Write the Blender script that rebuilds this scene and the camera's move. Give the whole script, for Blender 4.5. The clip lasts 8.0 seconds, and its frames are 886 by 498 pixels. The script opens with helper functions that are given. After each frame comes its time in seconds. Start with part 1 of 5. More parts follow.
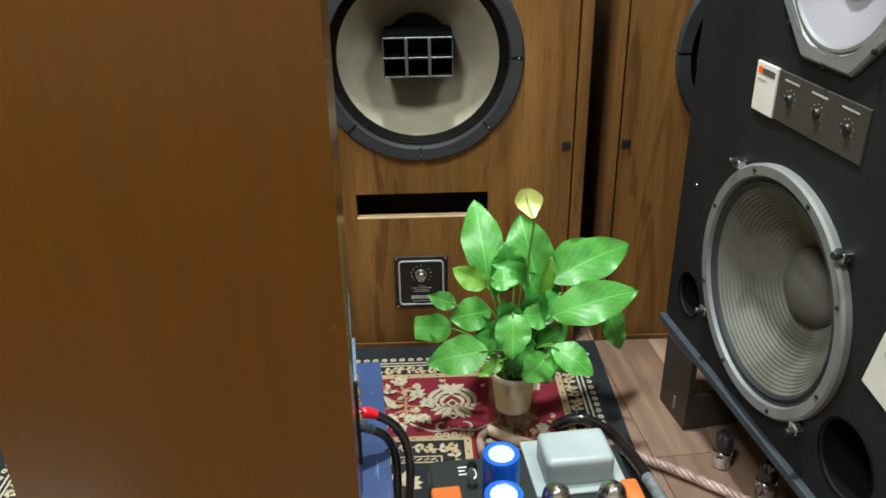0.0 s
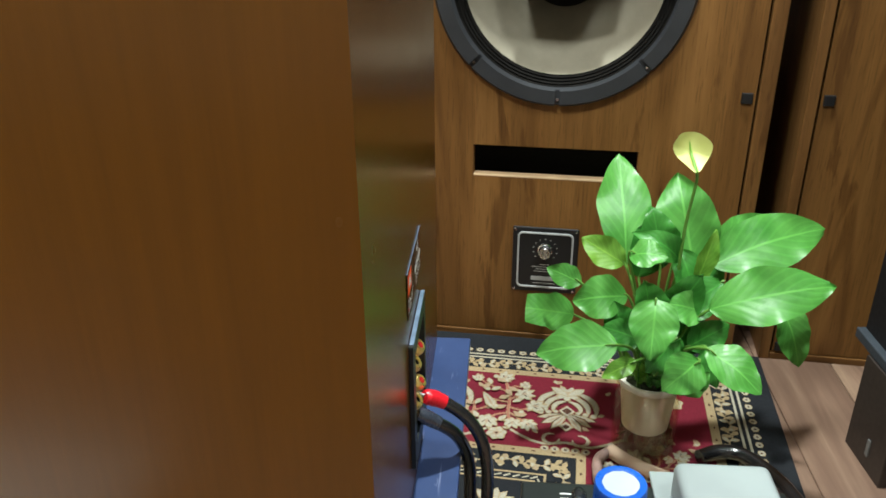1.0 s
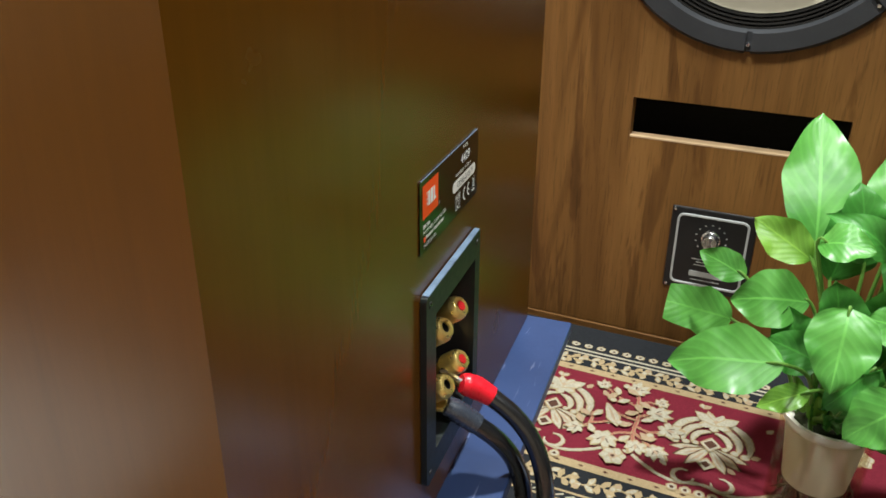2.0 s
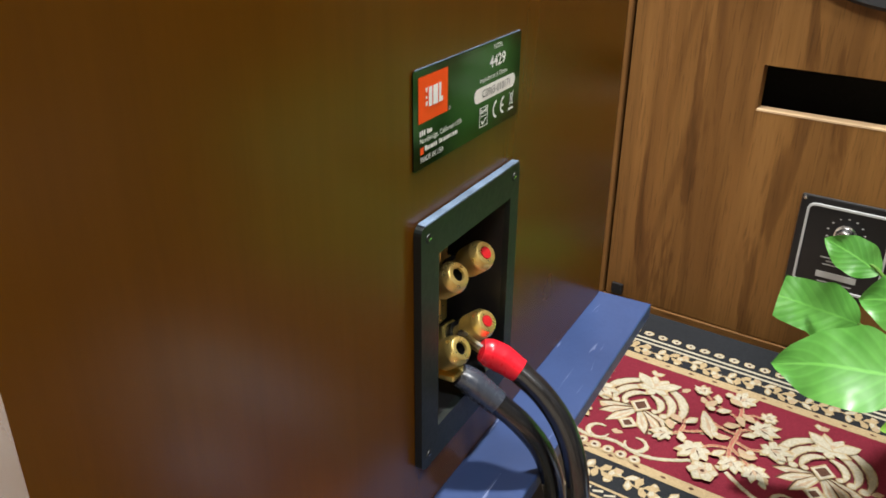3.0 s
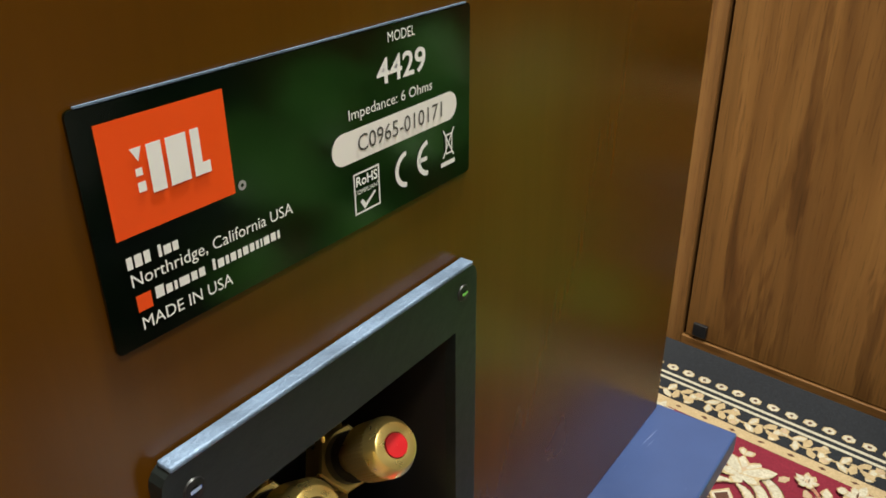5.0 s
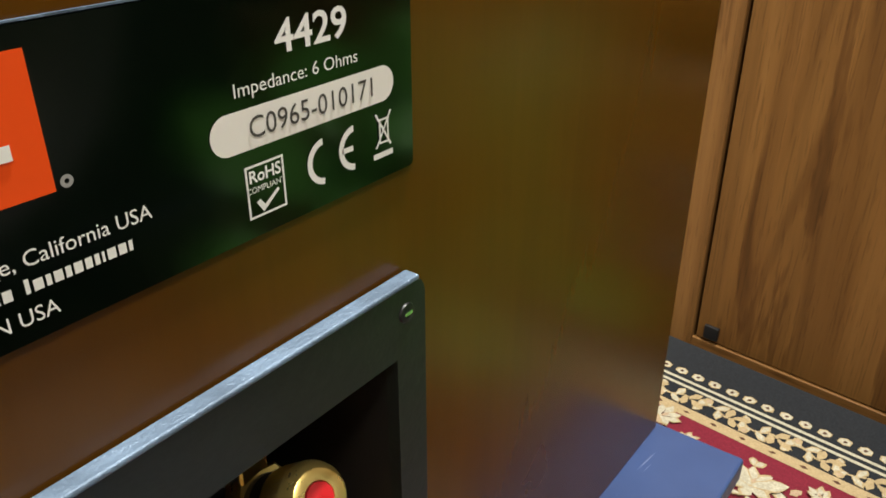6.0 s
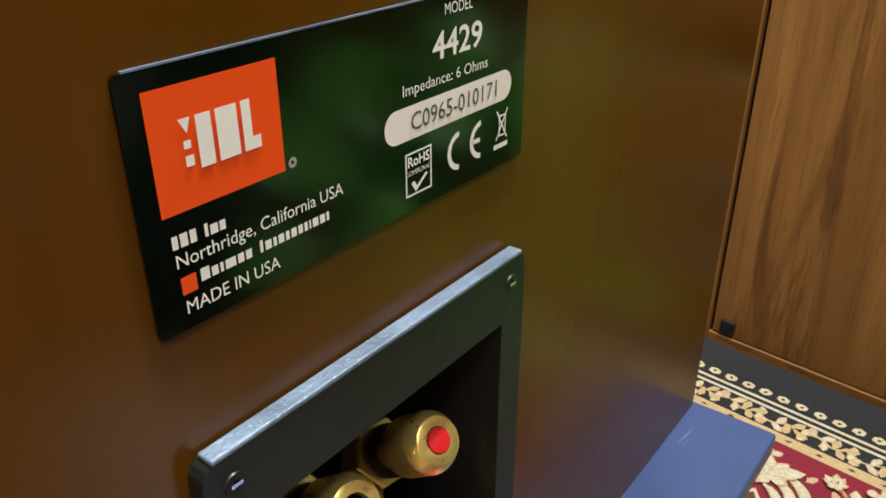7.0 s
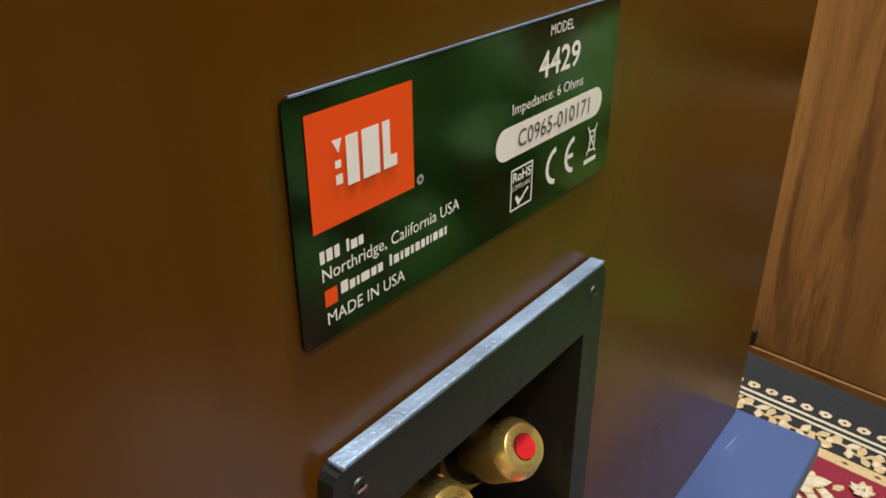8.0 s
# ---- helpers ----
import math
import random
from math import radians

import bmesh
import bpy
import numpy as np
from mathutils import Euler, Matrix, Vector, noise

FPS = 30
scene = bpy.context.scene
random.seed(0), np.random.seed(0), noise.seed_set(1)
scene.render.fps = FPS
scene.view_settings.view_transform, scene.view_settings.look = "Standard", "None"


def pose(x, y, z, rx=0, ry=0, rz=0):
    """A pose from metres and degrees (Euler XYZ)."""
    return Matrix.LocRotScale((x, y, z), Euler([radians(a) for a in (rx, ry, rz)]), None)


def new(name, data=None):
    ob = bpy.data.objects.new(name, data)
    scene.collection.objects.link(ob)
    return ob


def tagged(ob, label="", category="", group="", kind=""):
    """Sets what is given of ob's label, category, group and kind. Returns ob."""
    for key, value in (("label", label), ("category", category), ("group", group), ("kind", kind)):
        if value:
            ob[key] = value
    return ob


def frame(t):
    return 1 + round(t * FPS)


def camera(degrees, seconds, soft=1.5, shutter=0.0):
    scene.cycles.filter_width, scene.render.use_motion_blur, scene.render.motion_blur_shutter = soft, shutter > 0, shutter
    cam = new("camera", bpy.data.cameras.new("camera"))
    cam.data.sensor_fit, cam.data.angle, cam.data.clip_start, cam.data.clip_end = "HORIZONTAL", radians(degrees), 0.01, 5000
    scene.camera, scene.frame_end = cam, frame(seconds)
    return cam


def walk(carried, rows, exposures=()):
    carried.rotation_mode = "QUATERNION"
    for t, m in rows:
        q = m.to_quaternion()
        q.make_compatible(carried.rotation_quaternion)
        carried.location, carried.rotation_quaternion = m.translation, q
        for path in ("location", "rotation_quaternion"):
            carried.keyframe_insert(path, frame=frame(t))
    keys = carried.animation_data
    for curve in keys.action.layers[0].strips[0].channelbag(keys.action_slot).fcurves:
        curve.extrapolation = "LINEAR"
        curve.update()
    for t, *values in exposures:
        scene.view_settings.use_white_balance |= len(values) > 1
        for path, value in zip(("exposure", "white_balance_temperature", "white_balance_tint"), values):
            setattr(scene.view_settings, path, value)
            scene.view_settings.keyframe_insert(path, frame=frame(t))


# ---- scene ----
cam = camera(57.43, 8.0, soft=1.7)
ROWS = [
    (0.0, pose(-0.0297, -0.0350, 1.0123, 63.561, 0.853, -7.298)),
    (0.5, pose(0.0003, 0.0994, 0.9027, 64.336, 0.686, -2.353)),
    (1.0, pose(0.0278, 0.2031, 0.8029, 64.535, 0.360, 4.300)),
    (1.5, pose(0.0541, 0.3144, 0.7022, 64.772, 0.049, 12.147)),
    (1.7, pose(0.0675, 0.3561, 0.6821, 64.686, -0.195, 15.047)),
    (2.8, pose(0.1183, 0.4746, 0.6054, 64.402, -0.358, 27.875)),
    (3.0, pose(0.1124, 0.4905, 0.5915, 64.215, -0.521, 29.244)),
    (3.5, pose(0.0917, 0.5334, 0.5692, 63.571, -0.761, 31.883)),
    (4.0, pose(0.0539, 0.6033, 0.5730, 63.066, -0.412, 33.658)),
    (4.5, pose(0.0439, 0.6495, 0.5646, 62.899, -0.133, 34.956)),
    (5.0, pose(0.0606, 0.6900, 0.5524, 63.040, 0.451, 35.713)),
    (5.2, pose(0.0583, 0.6965, 0.5496, 62.436, 0.394, 35.819)),
    (6.3, pose(0.0518, 0.7314, 0.5385, 62.377, -0.015, 37.339)),
    (6.5, pose(0.0507, 0.7246, 0.5409, 62.437, -0.000, 36.887)),
    (7.0, pose(0.0505, 0.6921, 0.5475, 62.385, 0.063, 37.409)),
    (7.5, pose(0.0457, 0.6815, 0.5539, 62.623, 0.150, 37.950)),
    (8.0, pose(0.0377, 0.6771, 0.5510, 62.847, 0.277, 37.763)),
]
walk(cam, ROWS, ((0.0, -0.06, 6000, 7), (1.5, -0.12, 6150, 9), (3.0, 0.29, 6400, 17), (5.0, 0.16, 6750, 13), (8.0, 0.13, 6850, 18)))

# ---- world and lamps ----
world = bpy.data.worlds.new("world")
world.use_nodes = True
world.node_tree.nodes["Background"].inputs[0].default_value = (1.0, 0.93, 0.84, 1)
world.node_tree.nodes["Background"].inputs[1].default_value = 0.015
scene.world = world
scene.view_settings.exposure = 0.0


def area_lamp(x, y, z, sx, sy, power, colour=(0.96, 1.0, 0.93)):
    data = bpy.data.lights.new("ceiling_light_glow", "AREA")
    data.shape, data.size, data.size_y, data.energy, data.color = "RECTANGLE", sx, sy, power, colour
    ob = new("ceiling_light_glow", data)
    ob.location = (x, y, z)
    return ob


area_lamp(0.13, 1.25, 2.56, 0.14, 0.14, 80)
area_lamp(0.95, 0.25, 2.56, 0.40, 0.40, 36)
area_lamp(-0.62, 0.00, 2.56, 0.40, 0.40, 68)

# ---- materials ----


def material(name, rough=0.5, metal=0.0, spec=0.5):
    m = bpy.data.materials.new(name)
    m.use_nodes = True
    b = m.node_tree.nodes["Principled BSDF"]
    b.inputs["Roughness"].default_value = rough
    b.inputs["Metallic"].default_value = metal
    b.inputs["Specular IOR Level"].default_value = spec
    return m, m.node_tree.nodes, m.node_tree.links, b


def coords(n, l, scale=(1, 1, 1), source="Object"):
    tc = n.new("ShaderNodeTexCoord")
    mp = n.new("ShaderNodeMapping")
    mp.inputs["Scale"].default_value = scale
    l.new(tc.outputs[source], mp.inputs["Vector"])
    return mp.outputs["Vector"]


def noise_tex(n, l, vec, scale, detail=4.0, rough=0.55, distort=0.0):
    t = n.new("ShaderNodeTexNoise")
    t.inputs["Scale"].default_value = scale
    t.inputs["Detail"].default_value = detail
    t.inputs["Roughness"].default_value = rough
    t.inputs["Distortion"].default_value = distort
    l.new(vec, t.inputs["Vector"])
    return t.outputs["Fac"]


def ramp(n, l, fac, stops):
    r = n.new("ShaderNodeValToRGB")
    e = r.color_ramp.elements
    while len(e) < len(stops):
        e.new(0.5)
    for el, (p, c) in zip(e, stops):
        el.position, el.color = p, (*c, 1)
    l.new(fac, r.inputs["Fac"])
    return r.outputs["Color"]


def mix(n, l, fac, a, b, mode="MIX"):
    x = n.new("ShaderNodeMix")
    x.data_type, x.blend_type = "RGBA", mode
    for sock, v in ((x.inputs[0], fac), (x.inputs[6], a), (x.inputs[7], b)):
        if isinstance(v, (int, float)):
            sock.default_value = v
        elif isinstance(v, tuple):
            sock.default_value = (*v, 1)
        else:
            l.new(v, sock)
    return x.outputs[2]


def bump(n, l, b, height, strength=0.1, dist=0.001):
    u = n.new("ShaderNodeBump")
    u.inputs["Strength"].default_value, u.inputs["Distance"].default_value = strength, dist
    l.new(height, u.inputs["Height"])
    l.new(u.outputs["Normal"], b.inputs["Normal"])


def span(n, l, fac, lo, hi):
    r = n.new("ShaderNodeMapRange")
    r.inputs[3].default_value, r.inputs[4].default_value = lo, hi
    l.new(fac, r.inputs[0])
    return r.outputs[0]


def plain(name, colour, rough=0.5, metal=0.0, vary=0.18, scale=40.0, relief=0.0, spec=0.5, shift=0.12):
    """A paint, plastic or metal with blotches at two scales and uneven gloss."""
    m, n, l, b = material(name, rough, metal, spec)
    v = coords(n, l)
    big, fine = noise_tex(n, l, v, scale * 0.2, 3), noise_tex(n, l, v, scale * 4, 5)
    dark = tuple(c * (1 - vary) for c in colour)
    light = tuple(min(1, c * (1 + vary)) for c in colour)
    c1 = ramp(n, l, big, [(0.3, dark), (0.7, light)])
    c2 = mix(n, l, span(n, l, fine, 0.0, vary), c1, dark)
    l.new(c2, b.inputs["Base Color"])
    l.new(span(n, l, fine, max(0.02, rough - shift), min(1, rough + shift)), b.inputs["Roughness"])
    if relief:
        bump(n, l, b, fine, relief)
    return m


def walnut(name, dark, mid, light, rough=0.42, streak=1.0, arch=None, run="z"):
    """Veneer with upright grain, broad figure and dark pores."""
    m, n, l, b = material(name, rough, 0, 0.25)
    oi = n.new("ShaderNodeObjectInfo")
    tc = n.new("ShaderNodeTexCoord")
    add = n.new("ShaderNodeVectorMath")
    l.new(tc.outputs["Object"], add.inputs[0])
    l.new(oi.outputs["Random"], add.inputs[1])
    mp = n.new("ShaderNodeMapping")
    mp.inputs["Scale"].default_value = (1, 1, 0.045) if run == "z" else (0.045, 1, 1)
    l.new(add.outputs[0], mp.inputs["Vector"])
    v = mp.outputs["Vector"]
    mp2 = n.new("ShaderNodeMapping")
    mp2.inputs["Scale"].default_value = (1, 1, 0.10) if run == "z" else (0.10, 1, 1)
    l.new(add.outputs[0], mp2.inputs["Vector"])
    figure = noise_tex(n, l, mp2.outputs["Vector"], 15 * streak, 3, 0.5, 0.4)
    broad = noise_tex(n, l, v, 26, 4, 0.6, 0.4)
    grain = noise_tex(n, l, v, 170, 6, 0.7, 0.3)
    pores = noise_tex(n, l, v, 480, 3, 0.6)
    base = ramp(n, l, broad, [(0.25, dark), (0.5, mid), (0.78, light)])
    fig = ramp(n, l, figure, [(0.53, (1, 1, 1)), (0.60, (0.74, 0.68, 0.62)), (0.66, (0.50, 0.44, 0.38)), (0.72, (0.86, 0.83, 0.80))])
    c = mix(n, l, 0.6, base, fig, "MULTIPLY")
    mp3 = n.new("ShaderNodeMapping")
    mp3.inputs["Scale"].default_value = (1, 1, 0.15) if run == "z" else (0.15, 1, 1)
    mp3.inputs["Location"].default_value = (3.1, 0.4, 1.7)
    l.new(add.outputs[0], mp3.inputs["Vector"])
    knots = noise_tex(n, l, mp3.outputs["Vector"], 24, 4, 0.60, 0.45)
    kc = ramp(n, l, knots, [(0.585, (1, 1, 1)), (0.63, (0.46, 0.38, 0.32)), (0.70, (0.26, 0.20, 0.16))])
    c = mix(n, l, 0.6, c, kc, "MULTIPLY")
    if arch:
        # flat-sawn figure: nested arches about an upright line
        sep = n.new("ShaderNodeSeparateXYZ")
        l.new(tc.outputs["Object"], sep.inputs[0])
        wob = span(n, l, noise_tex(n, l, mp3.outputs["Vector"], 14, 2), -0.022, 0.022)

        def calc(op, a, b, c3=0.0):
            q = n.new("ShaderNodeMath")
            q.operation = op
            for sock, val in zip(q.inputs, (a, b, c3)):
                if isinstance(val, (int, float)):
                    sock.default_value = val
                else:
                    l.new(val, sock)
            return q.outputs[0]

        x = calc("ADD", calc("SUBTRACT", sep.outputs[0], arch[0]), wob)
        x = calc("SUBTRACT", x, calc("MULTIPLY", calc("SUBTRACT", sep.outputs[2], arch[1]), arch[2]))
        r = calc("SQRT", calc("MULTIPLY_ADD", x, x, 0.00006), 0.0)
        h = calc("MULTIPLY_ADD", calc("SUBTRACT", sep.outputs[2], arch[1]), 0.10, r)
        ringed = calc("SINE", calc("MULTIPLY", h, 230.0), 0.0)
        near = ramp(n, l, r, [(0.012, (1, 1, 1)), (0.045, (0, 0, 0))])
        rc = ramp(n, l, ringed, [(0.20, (1, 1, 1)), (0.80, (0.46, 0.37, 0.30)), (1.0, (0.34, 0.27, 0.22))])
        dark_line = mix(n, l, near, (1, 1, 1), rc)
        c = mix(n, l, 0.45, c, dark_line, "MULTIPLY")
    c = mix(n, l, span(n, l, grain, -0.30, 0.55), c, dark)
    pc = ramp(n, l, pores, [(0.36, (0.35, 0.3, 0.25)), (0.44, (1, 1, 1))])
    c = mix(n, l, 0.35, c, pc, "MULTIPLY")
    l.new(c, b.inputs["Base Color"])
    l.new(span(n, l, grain, rough - 0.1, rough + 0.16), b.inputs["Roughness"])
    bump(n, l, b, pores, 0.2, 0.0005)
    return m


def lacquer(name):
    """Dark brown satin cabinet finish with a faint upright grain."""
    m, n, l, b = material(name, 0.27, 0, 0.38)
    v = coords(n, l, (1, 1, 0.05))
    w = coords(n, l)
    grain = noise_tex(n, l, v, 70, 6, 0.7, 0.3)
    broad = noise_tex(n, l, v, 9, 3)
    blotch = noise_tex(n, l, w, 14, 4)
    fine = noise_tex(n, l, w, 900, 3)
    c = ramp(n, l, grain, [(0.25, (0.088, 0.0305, 0.0010)), (0.75, (0.126, 0.0445, 0.0015))])
    c = mix(n, l, span(n, l, broad, -0.2, 0.8), c, (0.108, 0.0390, 0.0013))
    c = mix(n, l, span(n, l, blotch, -0.1, 0.55), c, (0.083, 0.0305, 0.0013))
    l.new(c, b.inputs["Base Color"])
    l.new(span(n, l, blotch, 0.19, 0.31), b.inputs["Roughness"])
    bump(n, l, b, fine, 0.02, 0.0002)
    return m


LACQUER = lacquer("brown_lacquer")
WALNUT = walnut("walnut_veneer", (0.118, 0.053, 0.0135), (0.188, 0.088, 0.023), (0.250, 0.122, 0.036), arch=(-0.100, 0.27, 0.03))
WALNUT_EDGE = walnut("walnut_edge", (0.112, 0.050, 0.014), (0.190, 0.090, 0.026), (0.255, 0.126, 0.041))
WALNUT_FLAT = walnut("walnut_flat", (0.112, 0.050, 0.014), (0.190, 0.090, 0.026), (0.255, 0.126, 0.041), run="x")
PLY = plain("plywood_edge", (0.50, 0.34, 0.19), 0.7, vary=0.25, scale=60)
# near-black in place of the shade inside slots, grooves, throat and ports
INSIDE = plain("inside_shade", (0.012, 0.009, 0.007), 0.9)
RUBBER = plain("gasket_rubber", (0.020, 0.021, 0.024), 0.55, vary=0.3, scale=60, relief=0.15)
SURROUND = plain("treated_surround", (0.012, 0.011, 0.010), 0.12, vary=0.3, scale=70, relief=0.25, spec=1.0, shift=0.06)
HORN = plain("horn_metal", (0.060, 0.068, 0.072), 0.42, 0.2)
# near-black so horn cells and bass ports look deep in shade
HORN_BODY = plain("recess_shade", (0.004, 0.004, 0.004), 0.8, spec=0.05)


def scuffed_black():
    """Worn black paint with fine relief, dull patches and pale rubbed marks."""
    m, n, l, b = material("scuffed_black_paint", 0.6, 0, 0.25)
    v = coords(n, l)
    big, fine = noise_tex(n, l, v, 6, 3), noise_tex(n, l, v, 120, 5)
    marks = noise_tex(n, l, coords(n, l, (1.0, 1.0, 2.2)), 9, 7, 0.72, 0.6)
    c = ramp(n, l, big, [(0.3, (0.0075, 0.0075, 0.0085)), (0.7, (0.0135, 0.0130, 0.0140))])
    rub = ramp(n, l, marks, [(0.67, (0, 0, 0)), (0.72, (0.8, 0.8, 0.8))])
    c = mix(n, l, rub, c, (0.045, 0.047, 0.052))
    l.new(c, b.inputs["Base Color"])
    l.new(span(n, l, fine, 0.46, 0.72), b.inputs["Roughness"])
    bump(n, l, b, fine, 0.3)
    return m


BLACK = scuffed_black()
SATIN_BLACK = plain("satin_black_metal", (0.0085, 0.0125, 0.0115), 0.42, vary=0.2, scale=90, relief=0.12)
PLASTIC_BLACK = plain("black_plastic", (0.008, 0.008, 0.009), 0.38, vary=0.2)
# bluish highlight of the plate's rough top edge, put into the colour
BEVEL_GREY = plain("edge_highlight_metal", (0.16, 0.23, 0.33), 0.38, 0.2, vary=0.5, scale=220, relief=0.5)
GOLD = plain("gold_plate", (1.0, 0.72, 0.24), 0.30, 0.88, vary=0.12, scale=60)
GOLD_KNURL = plain("gold_knurl", (1.0, 0.70, 0.24), 0.38, 0.85, vary=0.2, scale=60)
RED_PLASTIC = plain("red_plastic", (0.42, 0.010, 0.013), 0.35, vary=0.12)
RED_SLEEVE = plain("red_heatshrink", (0.70, 0.010, 0.022), 0.30, vary=0.15, scale=80, relief=0.1)
CABLE_BLACK = plain("cable_jacket", (0.009, 0.009, 0.010), 0.22, vary=0.3, scale=60, relief=0.06, spec=1.0, shift=0.06)
SLEEVE_GREY = plain("grey_heatshrink", (0.030, 0.037, 0.052), 0.26, vary=0.3, scale=80, relief=0.12, spec=1.0)
SILVER = plain("cast_silver", (0.19, 0.19, 0.185), 0.58, 0.3, vary=0.2, scale=60, relief=0.15)
BORDER = plain("pale_metal_border", (0.50, 0.51, 0.51), 0.45, 0.3, vary=0.12)
STEEL = plain("bright_steel", (0.62, 0.62, 0.62), 0.25, 1.0, vary=0.15)
CHROME = plain("chrome", (0.75, 0.75, 0.76), 0.10, 1.0, vary=0.08)
PILL = plain("pale_field", (0.92, 0.89, 0.84), 0.6, vary=0.05)
PAPER = plain("white_card", (0.58, 0.55, 0.49), 0.7, vary=0.08)
WHITE_INK = plain("white_ink", (0.94, 0.94, 0.90), 0.6, vary=0.1)
GREY_INK = plain("grey_ink", (0.35, 0.35, 0.34), 0.6, vary=0.1)
DARK_INK = plain("dark_ink", (0.06, 0.055, 0.05), 0.6, vary=0.1)
ORANGE = plain("orange_print", (1.0, 0.085, 0.004), 0.5, vary=0.06)
LABEL_GREEN = plain("dark_green_label", (0.0012, 0.0040, 0.0018), 0.12, vary=0.3, spec=0.45, shift=0.05)
PANEL_GREY = plain("control_panel", (0.034, 0.029, 0.023), 0.6, vary=0.2)
# wall colour darkened to dim reflections and stand in for the shaded gap
PLASTER_SHADED = plain("shaded_wall_paint", (0.16, 0.13, 0.10), 0.85, vary=0.06, scale=6, relief=0.1)
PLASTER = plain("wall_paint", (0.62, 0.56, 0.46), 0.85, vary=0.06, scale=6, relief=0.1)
CEILING = plain("ceiling_paint", (0.78, 0.76, 0.70), 0.9, vary=0.04, scale=6)
LAMP_FRAME = plain("lamp_frame", (0.8, 0.8, 0.8), 0.5)
CAP_BLUE = plain("blue_sleeve", (0.012, 0.10, 0.52), 0.30, vary=0.12, scale=50)
CAP_WHITE = plain("white_disc", (0.46, 0.52, 0.56), 0.6, vary=0.1, scale=90)
TRANSFORMER = plain("grey_enamel", (0.30, 0.335, 0.335), 0.38, vary=0.1, scale=40, relief=0.08)
ORANGE_CAP = plain("orange_epoxy", (0.62, 0.14, 0.025), 0.4, vary=0.2)
COPPER = plain("pink_copper_braid", (0.50, 0.33, 0.28), 0.5, 0.2, vary=0.6, scale=110, relief=0.5)
MESH_SLEEVE = plain("grey_braid", (0.25, 0.26, 0.27), 0.5, 0.4, vary=0.45, scale=260, relief=0.6)
POT = plain("beige_pot", (0.84, 0.79, 0.70), 0.5, vary=0.12, scale=30)
ROOT = plain("roots", (0.16, 0.10, 0.045), 0.7, vary=0.4, scale=120)
STEM = plain("stem_green", (0.11, 0.25, 0.035), 0.45, vary=0.3, scale=60)
SPATHE = plain("flower_pale", (0.66, 0.68, 0.24), 0.5, vary=0.12, scale=60)
SOIL = plain("dark_moss", (0.03, 0.035, 0.012), 0.9, vary=0.5, scale=120, relief=0.6)
STAND_WOOD = plain("dark_stained_wood", (0.028, 0.020, 0.016), 0.5, vary=0.3, scale=30, relief=0.1)
# lighter than the cabinet's black to stand for light on its bottom chamfer
LEDGE = plain("scuffed_lit_edge", (0.034, 0.042, 0.052), 0.5, vary=0.35, scale=70, relief=0.2)


def cone_paper():
    m, n, l, b = material("cone_paper", 0.75)
    v = coords(n, l)
    big, fine = noise_tex(n, l, v, 14, 4), noise_tex(n, l, v, 320, 5)
    c = ramp(n, l, big, [(0.3, (0.20, 0.172, 0.12)), (0.7, (0.28, 0.25, 0.185))])
    c = mix(n, l, span(n, l, fine, 0, 0.35), c, (0.17, 0.15, 0.11))
    l.new(c, b.inputs["Base Color"])
    bump(n, l, b, fine, 0.25, 0.0005)
    return m


def grey_cone():
    m, n, l, b = material("grey_ribbed_cone", 0.6)
    v = coords(n, l)
    big, fine = noise_tex(n, l, v, 9, 4), noise_tex(n, l, v, 260, 5)
    c = ramp(n, l, big, [(0.35, (0.095, 0.088, 0.073)), (0.7, (0.140, 0.133, 0.114))])
    c = mix(n, l, span(n, l, fine, 0, 0.4), c, (0.095, 0.087, 0.070))
    # dark patches painted in for the shadows lying across the cone
    cast_shade = ramp(n, l, noise_tex(n, l, v, 11, 2, 0.4), [(0.54, (1, 1, 1)), (0.58, (0.52, 0.47, 0.38))])
    c = mix(n, l, 0.5, c, cast_shade, "MULTIPLY")
    l.new(c, b.inputs["Base Color"])
    bump(n, l, b, fine, 0.2, 0.0005)
    return m


def blue_board():
    """Blue painted board with pale scratches and dull patches."""
    m, n, l, b = material("blue_painted_board", 0.38)
    v = coords(n, l)
    s = coords(n, l, (1.0, 0.07, 1.0))
    big, fine = noise_tex(n, l, v, 12, 4), noise_tex(n, l, v, 300, 4)
    scr = noise_tex(n, l, s, 150, 3, 0.6, 1.6)
    c = ramp(n, l, big, [(0.3, (0.022, 0.042, 0.118)), (0.7, (0.034, 0.062, 0.165))])
    c = mix(n, l, ramp(n, l, scr, [(0.66, (0, 0, 0)), (0.72, (0.6, 0.6, 0.6))]), c, (0.22, 0.26, 0.42))
    l.new(c, b.inputs["Base Color"])
    l.new(span(n, l, fine, 0.25, 0.5), b.inputs["Roughness"])
    bump(n, l, b, fine, 0.08, 0.0004)
    return m


